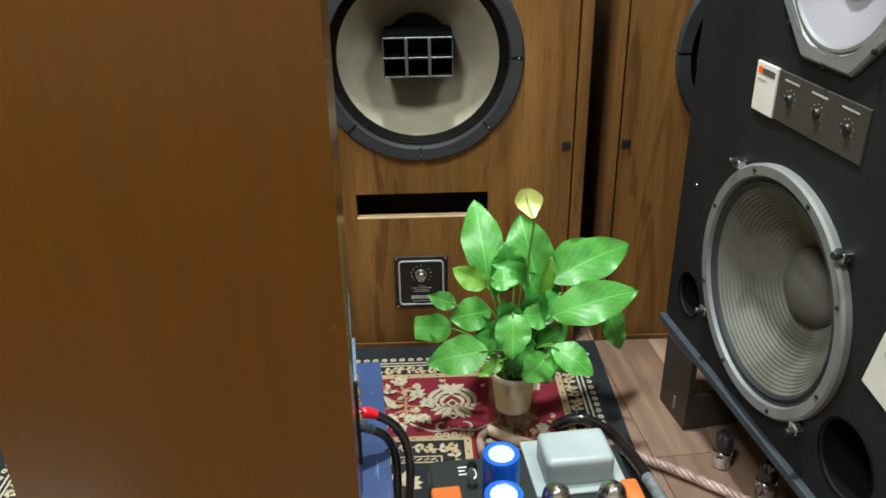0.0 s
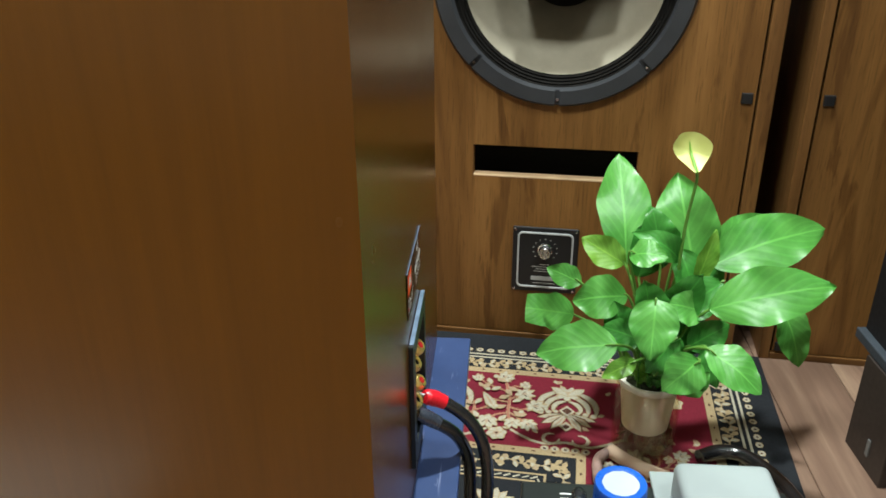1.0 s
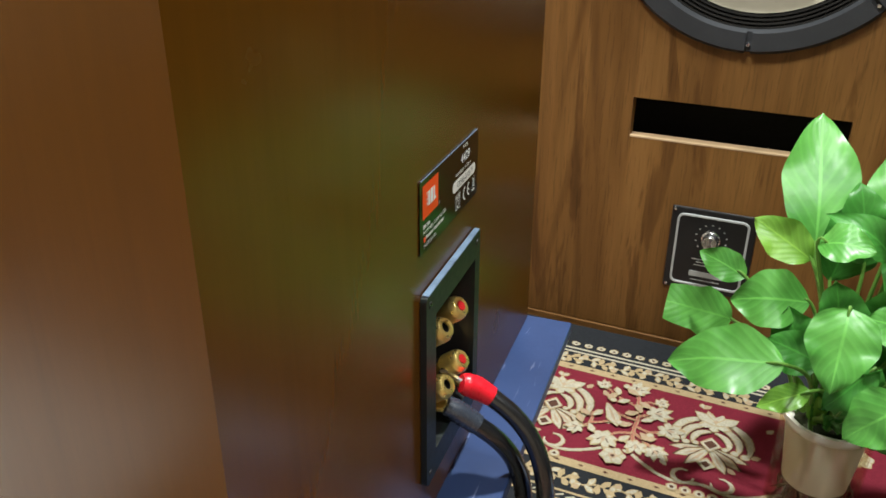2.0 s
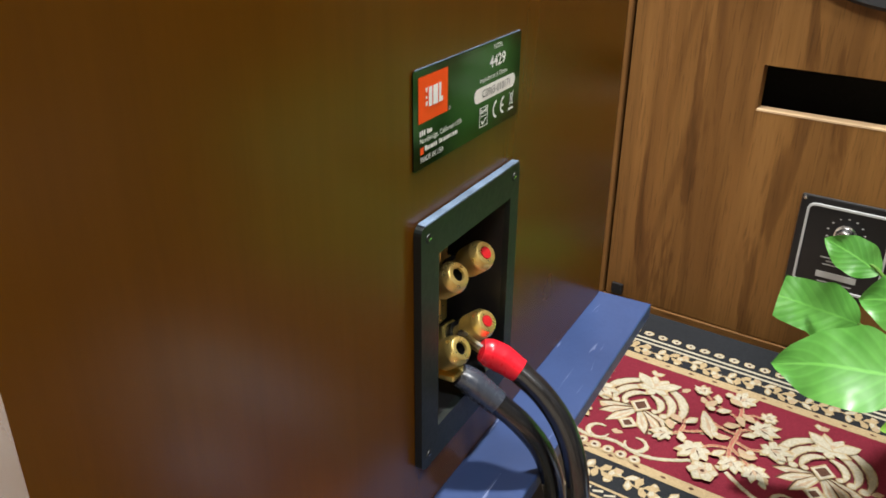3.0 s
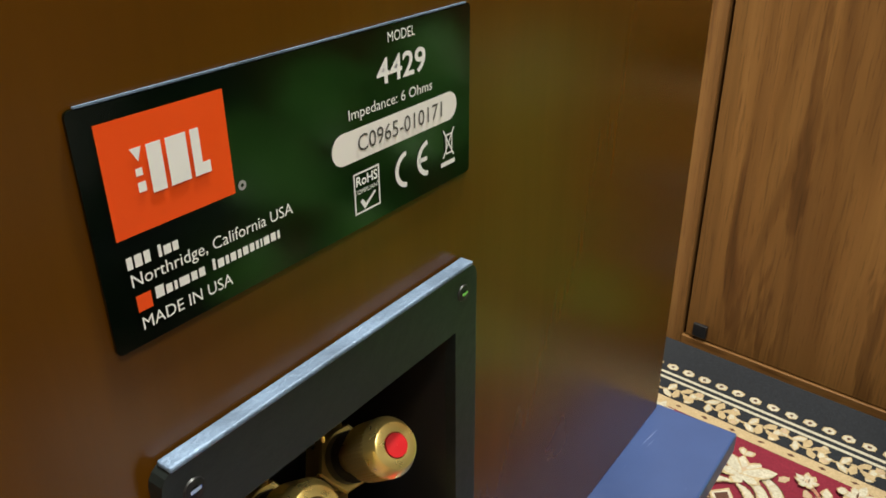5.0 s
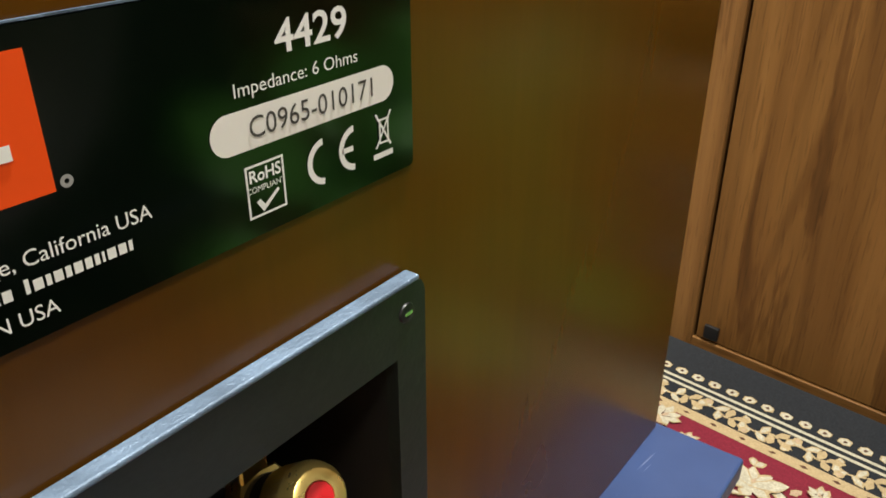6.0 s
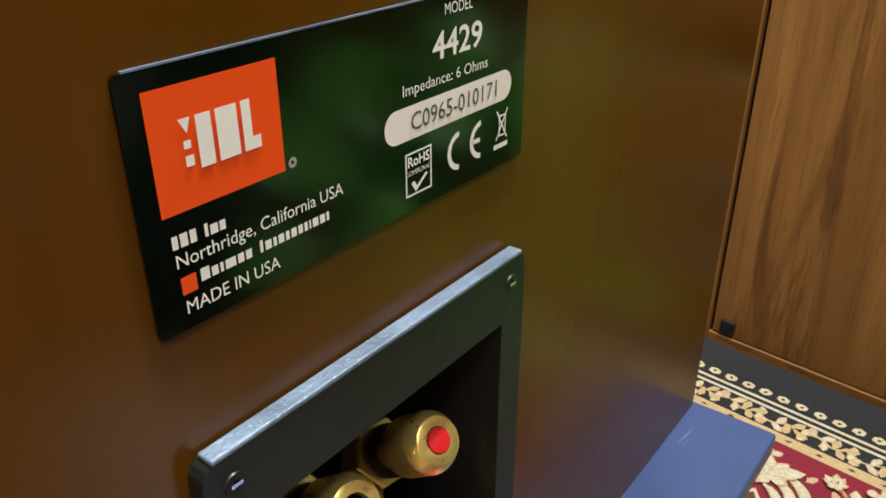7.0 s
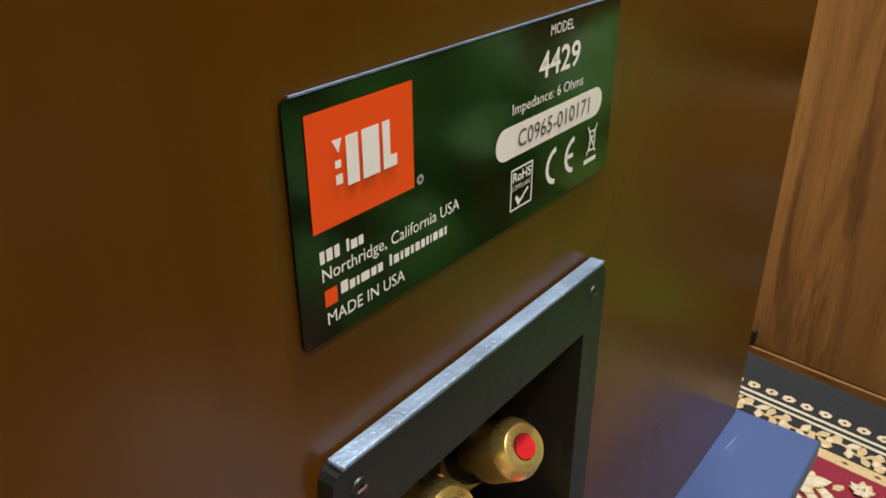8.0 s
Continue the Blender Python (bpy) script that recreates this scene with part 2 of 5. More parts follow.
def laminate():
    """Grey-brown laminate, each plank its own tone."""
    m, n, l, b = material("laminate_plank", 0.42, 0, 0.45)
    oi = n.new("ShaderNodeObjectInfo")
    tc = n.new("ShaderNodeTexCoord")
    sc = n.new("ShaderNodeVectorMath")
    sc.operation = "SCALE"
    sc.inputs["Scale"].default_value = 37.0
    cb = n.new("ShaderNodeCombineXYZ")
    l.new(oi.outputs["Random"], cb.inputs[0])
    l.new(oi.outputs["Random"], cb.inputs[1])
    l.new(cb.outputs[0], sc.inputs[0])
    add = n.new("ShaderNodeVectorMath")
    l.new(tc.outputs["Object"], add.inputs[0])
    l.new(sc.outputs[0], add.inputs[1])
    mp = n.new("ShaderNodeMapping")
    mp.inputs["Scale"].default_value = (1, 0.09, 1)
    l.new(add.outputs[0], mp.inputs["Vector"])
    v = mp.outputs["Vector"]
    broad, grain = noise_tex(n, l, v, 22, 3, 0.5, 1.2), noise_tex(n, l, v, 170, 6, 0.6)
    c = ramp(n, l, broad, [(0.28, (0.105, 0.060, 0.039)), (0.5, (0.225, 0.138, 0.093)), (0.75, (0.37, 0.25, 0.168))])
    c = mix(n, l, span(n, l, grain, -0.2, 0.6), c, (0.10, 0.058, 0.042))
    c = mix(n, l, span(n, l, oi.outputs["Random"], 0.0, 0.6), c, (0.15, 0.088, 0.064))
    l.new(c, b.inputs["Base Color"])
    l.new(span(n, l, grain, 0.32, 0.52), b.inputs["Roughness"])
    bump(n, l, b, grain, 0.08, 0.0005)
    return m


def pile(name, colour, vary=0.35):
    """Woven pile: fine rows and fibres."""
    m, n, l, b = material(name, 0.95, 0, 0.1)
    v = coords(n, l)
    fine, mid, big = noise_tex(n, l, v, 620, 3), noise_tex(n, l, v, 190, 4), noise_tex(n, l, v, 14, 3)
    lo = tuple(c * (1 - vary) for c in colour)
    hi = tuple(min(1, c * (1 + vary)) for c in colour)
    c = ramp(n, l, fine, [(0.3, lo), (0.7, hi)])
    c = mix(n, l, span(n, l, mid, -0.2, 0.9), c, lo)
    c = mix(n, l, span(n, l, big, 0.0, 0.3), c, lo)
    l.new(c, b.inputs["Base Color"])
    bump(n, l, b, fine, 0.6, 0.0012)
    return m


def leaf_mat(name, lo, hi, rough=0.33):
    """Glossy leaf with paler side veins; UV x runs along the blade and y across it."""
    m, n, l, b = material(name, rough, 0, 0.55)
    uv = n.new("ShaderNodeTexCoord")
    sep = n.new("ShaderNodeSeparateXYZ")
    l.new(uv.outputs["UV"], sep.inputs[0])
    off = n.new("ShaderNodeMath")
    off.operation = "SUBTRACT"
    l.new(sep.outputs[1], off.inputs[0])
    off.inputs[1].default_value = 0.5
    ab = n.new("ShaderNodeMath")
    ab.operation = "ABSOLUTE"
    l.new(off.outputs[0], ab.inputs[0])
    slant = n.new("ShaderNodeMath")
    slant.operation = "MULTIPLY_ADD"
    l.new(ab.outputs[0], slant.inputs[0])
    slant.inputs[1].default_value = -0.75
    l.new(sep.outputs[0], slant.inputs[2])
    fr = n.new("ShaderNodeMath")
    fr.operation = "MULTIPLY"
    l.new(slant.outputs[0], fr.inputs[0])
    fr.inputs[1].default_value = 46.0
    sn = n.new("ShaderNodeMath")
    sn.operation = "SINE"
    l.new(fr.outputs[0], sn.inputs[0])
    vein = span(n, l, sn.outputs[0], -0.6, 1.0)
    v = coords(n, l)
    big, fine = noise_tex(n, l, v, 22, 4), noise_tex(n, l, v, 240, 4)
    c = ramp(n, l, big, [(0.3, lo), (0.7, hi)])
    c = mix(n, l, span(n, l, vein, 0.0, 0.10), c, tuple(min(1, h * 1.9) for h in hi))
    mid = ramp(n, l, ab.outputs[0], [(0.012, (1, 1, 1)), (0.03, (0, 0, 0))])
    c = mix(n, l, mid, c, tuple(min(1, h * 1.2) for h in hi))
    c = mix(n, l, span(n, l, fine, 0, 0.25), c, lo)
    l.new(c, b.inputs["Base Color"])
    l.new(span(n, l, fine, rough - 0.06, rough + 0.12), b.inputs["Roughness"])
    b.inputs["Subsurface Weight"].default_value = 0.0
    bump(n, l, b, sn.outputs[0], 0.07, 0.001)
    tr = n.new("ShaderNodeBsdfTranslucent")
    l.new(c, tr.inputs[0])
    mx = n.new("ShaderNodeMixShader")
    mx.inputs[0].default_value = 0.22
    out = n["Material Output"]
    l.new(b.outputs[0], mx.inputs[1])
    l.new(tr.outputs[0], mx.inputs[2])
    l.new(mx.outputs[0], out.inputs[0])
    return m


def glass(name, colour=(1, 1, 1), rough=0.03):
    m, n, l, b = material(name, rough)
    b.inputs["Base Color"].default_value = (*colour, 1)
    b.inputs["Transmission Weight"].default_value = 1.0
    b.inputs["IOR"].default_value = 1.45
    return m


def thin_glass(name, colour):
    m, n, l, b = material(name)
    out = n["Material Output"]
    clear, gloss, mx = n.new("ShaderNodeBsdfTransparent"), n.new("ShaderNodeBsdfGlossy"), n.new("ShaderNodeMixShader")
    clear.inputs[0].default_value = (*colour, 1)
    gloss.inputs["Roughness"].default_value = 0.05
    mx.inputs[0].default_value = 0.07
    l.new(clear.outputs[0], mx.inputs[1])
    l.new(gloss.outputs[0], mx.inputs[2])
    l.new(mx.outputs[0], out.inputs[0])
    return m


CONE = cone_paper()
GREY_CONE = grey_cone()
BLUE = blue_board()
LAMINATE = laminate()
NAVY = pile("navy_pile", (0.024, 0.026, 0.030))
CRIMSON = pile("crimson_pile", (0.20, 0.022, 0.038), 0.30)
CREAM = pile("cream_pile", (0.52, 0.475, 0.365), 0.36)
TAN = pile("tan_pile", (0.46, 0.345, 0.195), 0.3)
ROSE = pile("rose_pile", (0.47, 0.34, 0.23), 0.3)
BROWN = pile("brown_pile", (0.105, 0.050, 0.034))
VINE = pile("vine_pile", (0.46, 0.17, 0.12), 0.3)
LEAF = leaf_mat("leaf_green", (0.062, 0.25, 0.034), (0.145, 0.43, 0.078), 0.33)
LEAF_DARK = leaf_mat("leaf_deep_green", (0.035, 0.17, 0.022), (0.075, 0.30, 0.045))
LEAF_PALE = leaf_mat("leaf_yellow_green", (0.12, 0.30, 0.03), (0.24, 0.46, 0.06))
JAR_GLASS = thin_glass("jar_glass", (0.93, 0.90, 0.82))
VALVE_GLASS = glass("valve_glass", (0.95, 0.95, 0.95))
AMBER = glass("amber_tube", (0.85, 0.62, 0.45), 0.15)
AMBER.node_tree.nodes["Principled BSDF"].inputs["Transmission Weight"].default_value = 0.4

# ---- building helpers ----


def thing(name, label, category, m=None, group=""):
    ob = new(name)
    ob.empty_display_size = 0.05
    if m is not None:
        ob.matrix_world = m
    return tagged(ob, label, category, group)


def part(name, bm, mat, parent=None, label="", smooth=False):
    """Links a bmesh as one mesh object under a thing or under a part."""
    me = bpy.data.meshes.new(name)
    bmesh.ops.recalc_face_normals(bm, faces=bm.faces)
    if smooth:
        for f in bm.faces:
            f.smooth = True
    bm.to_mesh(me)
    bm.free()
    me.materials.append(mat)
    if smooth:
        me.set_sharp_from_angle(angle=radians(38))
    ob = new(name, me)
    ob.parent = parent
    if label:
        ob["label"] = label
    return ob


def box(x0, x1, y0, y1, z0, z1, bev=0.0, seg=2, bm=None):
    out = bm or bmesh.new()
    b = bmesh.new()
    bmesh.ops.create_cube(b, size=1.0)
    bmesh.ops.scale(b, vec=(x1 - x0, y1 - y0, z1 - z0), verts=b.verts)
    bmesh.ops.translate(b, vec=((x0 + x1) / 2, (y0 + y1) / 2, (z0 + z1) / 2), verts=b.verts)
    if bev:
        bmesh.ops.bevel(b, geom=b.edges[:], offset=bev, segments=seg, profile=0.5, affect="EDGES")
    if bm is None:
        out.free()
        return b
    tmp = bpy.data.meshes.new("tmp")
    b.to_mesh(tmp)
    b.free()
    out.from_mesh(tmp)
    bpy.data.meshes.remove(tmp)
    return out


def lathe(profile, segs=48, m=Matrix(), bm=None, cap=False, wobble=None):
    """Turns (radius, height) pairs round the z axis, then places the result by m."""
    bm = bm or bmesh.new()
    rings = []
    for r, h in profile:
        ring = []
        for i in range(segs):
            a = 2 * math.pi * i / segs
            k = wobble(i, r, h) if wobble else 1.0
            ring.append(bm.verts.new(m @ Vector((r * k * math.cos(a), r * k * math.sin(a), h))))
        rings.append(ring)
    for a, b in zip(rings, rings[1:]):
        for i in range(segs):
            j = (i + 1) % segs
            bm.faces.new((a[i], a[j], b[j], b[i]))
    if cap:
        bm.faces.new(rings[0])
        bm.faces.new(rings[-1])
    return bm


def spline(points, steps=8):
    """Catmull-Rom points through the given ones."""
    p = [Vector(q) for q in points]
    p = [2 * p[0] - p[1]] + p + [2 * p[-1] - p[-2]]
    out = []
    for a, b, c, d in zip(p, p[1:], p[2:], p[3:]):
        for i in range(steps):
            t = i / steps
            out.append(0.5 * ((2 * b) + (c - a) * t + (2 * a - 5 * b + 4 * c - d) * t * t + (3 * b - a - 3 * c + d) * t ** 3))
    out.append(p[-2])
    return out


def tube(points, radius, segs=14, steps=8, bm=None):
    """A closed tube along a smooth path; radius: one number or one for each given point."""
    bm = bm or bmesh.new()
    path = spline(points, steps)
    rad = radius if isinstance(radius, (list, tuple)) else [radius] * len(points)
    side = None
    rings = []
    for i, q in enumerate(path):
        d = (path[min(i + 1, len(path) - 1)] - path[max(i - 1, 0)]).normalized()
        if side is None:
            side = d.orthogonal().normalized()
        side = (side - d * side.dot(d)).normalized()
        up = d.cross(side)
        f = i / steps
        k = min(int(f), len(rad) - 2)
        r = rad[k] + (rad[k + 1] - rad[k]) * (f - k)
        rings.append([bm.verts.new(q + r * (math.cos(a) * side + math.sin(a) * up)) for a in [2 * math.pi * j / segs for j in range(segs)]])
    for a, b in zip(rings, rings[1:]):
        for i in range(segs):
            j = (i + 1) % segs
            bm.faces.new((a[i], a[j], b[j], b[i]))
    bm.faces.new(rings[0])
    bm.faces.new(rings[-1])
    return bm


def quad(bm, *pts):
    return bm.faces.new([bm.verts.new(p) for p in pts])


def plate_xz(bm, x0, x1, z0, z1, y):
    quad(bm, (x0, y, z0), (x1, y, z0), (x1, y, z1), (x0, y, z1))


def round_hole(bm, cx, cz, r, half, y, depth, segs=64):
    """A square of a board in the xz plane with a round hole through it, and the wall of the hole."""
    inner, outer, back = [], [], []
    for i in range(segs):
        a = 2 * math.pi * i / segs
        c, s = math.cos(a), math.sin(a)
        k = half / max(abs(c), abs(s))
        inner.append(bm.verts.new((cx + r * c, y, cz + r * s)))
        outer.append(bm.verts.new((cx + k * c, y, cz + k * s)))
        back.append(bm.verts.new((cx + r * c, y + depth, cz + r * s)))
    for i in range(segs):
        j = (i + 1) % segs
        bm.faces.new((inner[i], inner[j], outer[j], outer[i]))
        bm.faces.new((inner[i], inner[j], back[j], back[i]))


def writing(name, text, size, mat, parent, place, turn, align="LEFT", bold=0.0):
    """Letters of the built-in font as a mesh; place: the line's foot, turn: its Euler in degrees."""
    cu = bpy.data.curves.new(name, "FONT")
    cu.body, cu.size, cu.align_x, cu.offset, cu.resolution_u = text, size, align, bold, 3
    tmp = new("tmp", cu)
    bpy.context.view_layer.update()
    me = bpy.data.meshes.new_from_object(tmp.evaluated_get(bpy.context.evaluated_depsgraph_get()))
    bpy.data.objects.remove(tmp)
    bpy.data.curves.remove(cu)
    me.materials.clear()
    me.materials.append(mat)
    ob = new(name, me)
    ob.parent = parent
    ob.matrix_basis = pose(*place, *turn)
    return ob


# axis along -y, out of a front that faces -y
OUT = Matrix.Rotation(radians(90), 4, "X")

# ---- the room ----
floor = tagged(part("floor", box(-2.2, 2.4, -2.0, 2.3, -0.12, -0.012), STAND_WOOD), "grey-brown laminate plank floor", "floor", kind="structure")
# north and east walls take the darkened colour so they throw back less light
for nm, args in (("wall_north", (-2.3, 2.5, 2.2, 2.3, 0, 2.6)), ("wall_south", (-2.3, 2.5, -2.1, -2.0, 0, 2.6)),
                 ("wall_west", (-2.3, -2.2, -2.0, 2.2, 0, 2.6)), ("wall_east", (2.4, 2.5, -2.0, 2.2, 0, 2.6))):
    tagged(part(nm, box(*args), PLASTER_SHADED if nm in ("wall_north", "wall_east") else PLASTER), "plain painted room wall", "wall", kind="structure")
tagged(part("ceiling", box(-2.3, 2.5, -2.1, 2.3, 2.6, 2.7), CEILING), "plain white painted ceiling", "ceiling", kind="structure")
for lx, ly in ((0.13, 1.25), (0.95, 0.25), (-0.62, 0.00)):
    lamp = thing("ceiling_light", "square white recessed ceiling light panel", "lamp", pose(lx, ly, 2.6), "ceiling lights")
    fr = bmesh.new()
    for a in ((-0.23, 0.23, -0.23, -0.205), (-0.23, 0.23, 0.205, 0.23), (-0.23, -0.205, -0.205, 0.205), (0.205, 0.23, -0.205, 0.205)):
        box(*a, -0.03, 0.0, bm=fr)
    part("frame", fr, LAMP_FRAME, lamp)
    part("back_plate", box(-0.205, 0.205, -0.205, 0.205, -0.012, 0.0), CEILING, lamp)

# ---- rug ----
RUG_ANGLE = -5.2
RUG_W, RUG_L = 1.20, 1.62
rug = thing("rug", "crimson and navy floral patterned rug with cream borders", "rug", pose(0.492, 1.449, 0.0, 0, 0, RUG_ANGLE))


def ring_band(bm, d0, d1, z):
    """A border of the rug between two insets; x runs to the left as -u, y down as -v."""
    o = [(-d0, -d0), (-(RUG_W - d0), -d0), (-(RUG_W - d0), -(RUG_L - d0)), (-d0, -(RUG_L - d0))]
    i = [(-d1, -d1), (-(RUG_W - d1), -d1), (-(RUG_W - d1), -(RUG_L - d1)), (-d1, -(RUG_L - d1))]
    for k in range(4):
        j = (k + 1) % 4
        quad(bm, (*o[k], z), (*o[j], z), (*i[j], z), (*i[k], z))


part("backing", box(-RUG_W, 0.0, -RUG_L, 0.013, 0.0005, 0.0060, 0.002), NAVY, rug, "navy pile ground of the rug")
b1 = bmesh.new()
ring_band(b1, 0.112, 0.303, 0.0064)
part("field", b1, CRIMSON, rug, "crimson floral border field")
b1 = bmesh.new()
for d0, d1 in ((0.0985, 0.1125), (0.302, 0.316), (0.3580, 0.3615), (0.3735, 0.377)):
    ring_band(b1, d0, d1, 0.0067)
part("tan_border", b1, TAN, rug)
b1 = bmesh.new()
for d0, d1 in ((0.0545, 0.0585), (0.0640, 0.0680)):
    ring_band(b1, d0, d1, 0.0067)
part("cream_border", b1, CREAM, rug)

PATTERN = {k: bmesh.new() for k in ("cream", "tan", "rose", "dark", "vine")}
rr = random.Random(7)


class Stamp:
    """Draws motifs in a small frame of their own on the rug."""

    count = 0

    def __init__(self, u, v, turn=0.0, size=1.0):
        Stamp.count += 1
        self.n, self.off = 0, (Stamp.count % 7) * 1.2e-6
        self.m = Matrix.Translation((-u, -v, 0)) @ Matrix.Rotation(radians(turn), 4, "Z") @ Matrix.Scale(size, 4)

    def shape(self, key, pts):
        self.n += 1
        z = 0.00685 + self.n * 9e-6 + self.off
        bm = PATTERN[key]
        vs = []
        for x, y in pts:
            p = self.m @ Vector((x, y, 0))
            vs.append(bm.verts.new((p.x + rr.uniform(-6e-4, 6e-4), p.y + rr.uniform(-6e-4, 6e-4), z)))
        bm.faces.new(vs)

    def petal(self, key, x, y, ang, ln, wd, blunt=0.6):
        a = radians(ang)
        ca, sa = math.cos(a), math.sin(a)
        prof = [(0, 0.12), (0.22, 0.62), (0.42, 0.80), (blunt, 1.0), (0.80, 0.62), (1.0, 0.0), (0.80, -0.62), (blunt, -1.0), (0.42, -0.80), (0.22, -0.62), (0, -0.12)]
        self.shape(key, [(x + ca * ln * t - sa * wd * w, y + sa * ln * t + ca * wd * w) for t, w in prof])

    def outlined(self, x, y, ang, ln, wd, key="cream", edge="tan"):
        a = radians(ang)
        self.petal(edge, x - 0.0012 * math.cos(a), y - 0.0012 * math.sin(a), ang, ln + 0.0028, wd + 0.0016)
        self.petal(key, x, y, ang, ln, wd)

    def disc(self, key, x, y, r, n=9):
        self.shape(key, [(x + r * math.cos(2 * math.pi * i / n), y + r * math.sin(2 * math.pi * i / n)) for i in range(n)])

    def line(self, key, pts, w):
        pts = [Vector((*p, 0)) for p in pts]
        path = spline(pts, 5) if len(pts) > 2 else pts
        for a, b in zip(path, path[1:]):
            d = (b - a).normalized()
            s = Vector((-d.y, d.x, 0)) * w / 2
            self.shape(key, [(a + s)[:2], (b + s)[:2], (b - s)[:2], (a - s)[:2]])

    def arc(self, key, x, y, r, a0, a1, w, n=10):
        ang = [radians(a0 + (a1 - a0) * i / n) for i in range(n + 1)]
        taper = [0.35 + 0.65 * math.sin(math.pi * i / n) for i in range(n + 1)]
        for i in range(n):
            self.shape(key, [(x + (r + s * w / 2 * taper[k]) * math.cos(ang[k]), y + (r + s * w / 2 * taper[k]) * math.sin(ang[k]))
                             for k, s in ((i, 1), (i + 1, 1), (i + 1, -1), (i, -1))])


def lobed(s, x, y, ang, size, key="cream"):
    """A five-lobed blossom with a tan rim and a small dark eye."""
    for rim in (True, False):
        for a, k in ((-98, 0.62), (98, 0.62), (-52, 0.84), (52, 0.84), (-18, 0.96), (20, 1.0), (180, 0.42)):
            ln, wd = size * k + (0.0022 if rim else 0), size * 0.185 + (0.0011 if rim else 0)
            s.petal("tan" if rim else key, x, y, ang + a + rr.uniform(-6, 6), ln * rr.uniform(0.9, 1.08), wd, blunt=0.62)
    for a in (-34, 36):
        s.petal("dark", x, y, ang + a, size * 0.55, size * 0.035)
    s.petal("rose", x, y, ang, size * 0.46, size * 0.10)


def palmette(s):
    """Fountain of curled ribbons round two diamonds under a lobed crown."""
    for a in (196, 344, 216, 324, 240, 300):
        s.petal("dark", 0, -0.004, a, 0.051, 0.0078)
        s.outlined(0, -0.006, a, 0.046, 0.0054)
        s.petal("rose", 0.012 * math.cos(radians(a)), -0.006 + 0.012 * math.sin(radians(a)), a, 0.024, 0.0020)
    for r, w, lift in ((0.047, 0.0092, 0.002), (0.034, 0.0085, 0.0), (0.022, 0.007, -0.002)):
        for k in (1, -1):
            a0, a1 = (-18, 84) if k > 0 else (198, 96)
            s.arc("dark", 0, 0.006 + lift, r, a0 - 3 * k, a1 + 3 * k, w + 0.0044)
            s.arc("tan", 0, 0.006 + lift, r, a0, a1, w + 0.0024)
            s.arc("cream", 0, 0.0066 + lift, r, a0 + 4 * k, a1 - 4 * k, w)
            e = radians(a0)
            s.disc("tan", r * math.cos(e) - 0.003 * k, 0.006 + lift + r * math.sin(e), w * 0.62)
            s.disc("cream", r * math.cos(e) - 0.003 * k, 0.006 + lift + r * math.sin(e), w * 0.46)
    lobed(s, 0, 0.040, 90, 0.030)
    for a in (38, 142):
        s.outlined(0, 0.042, a, 0.034, 0.0070)
    for k, sz in (("tan", 0.0135), ("cream", 0.0115), ("dark", 0.0080)):
        s.shape(k, [(0, 0.0 + sz * 1.15), (sz, 0.0), (0, 0.0 - sz * 1.15), (-sz, 0.0)])
    for k, sz in (("tan", 0.0125), ("cream", 0.0105), ("dark", 0.0062)):
        s.shape(k, [(0, -0.040 + sz), (sz, -0.040), (0, -0.040 - sz), (-sz, -0.040)])


def blossom(s, x, y, ang, size=1.0):
    lobed(s, x, y, ang, 0.021 * size)


def rosette(s, x, y, r):
    for a in range(0, 360, 60):
        s.outlined(x, y, a + 15, r, r * 0.42)
    s.disc("rose", x, y, r * 0.34)
    s.disc("dark", x, y, r * 0.16)


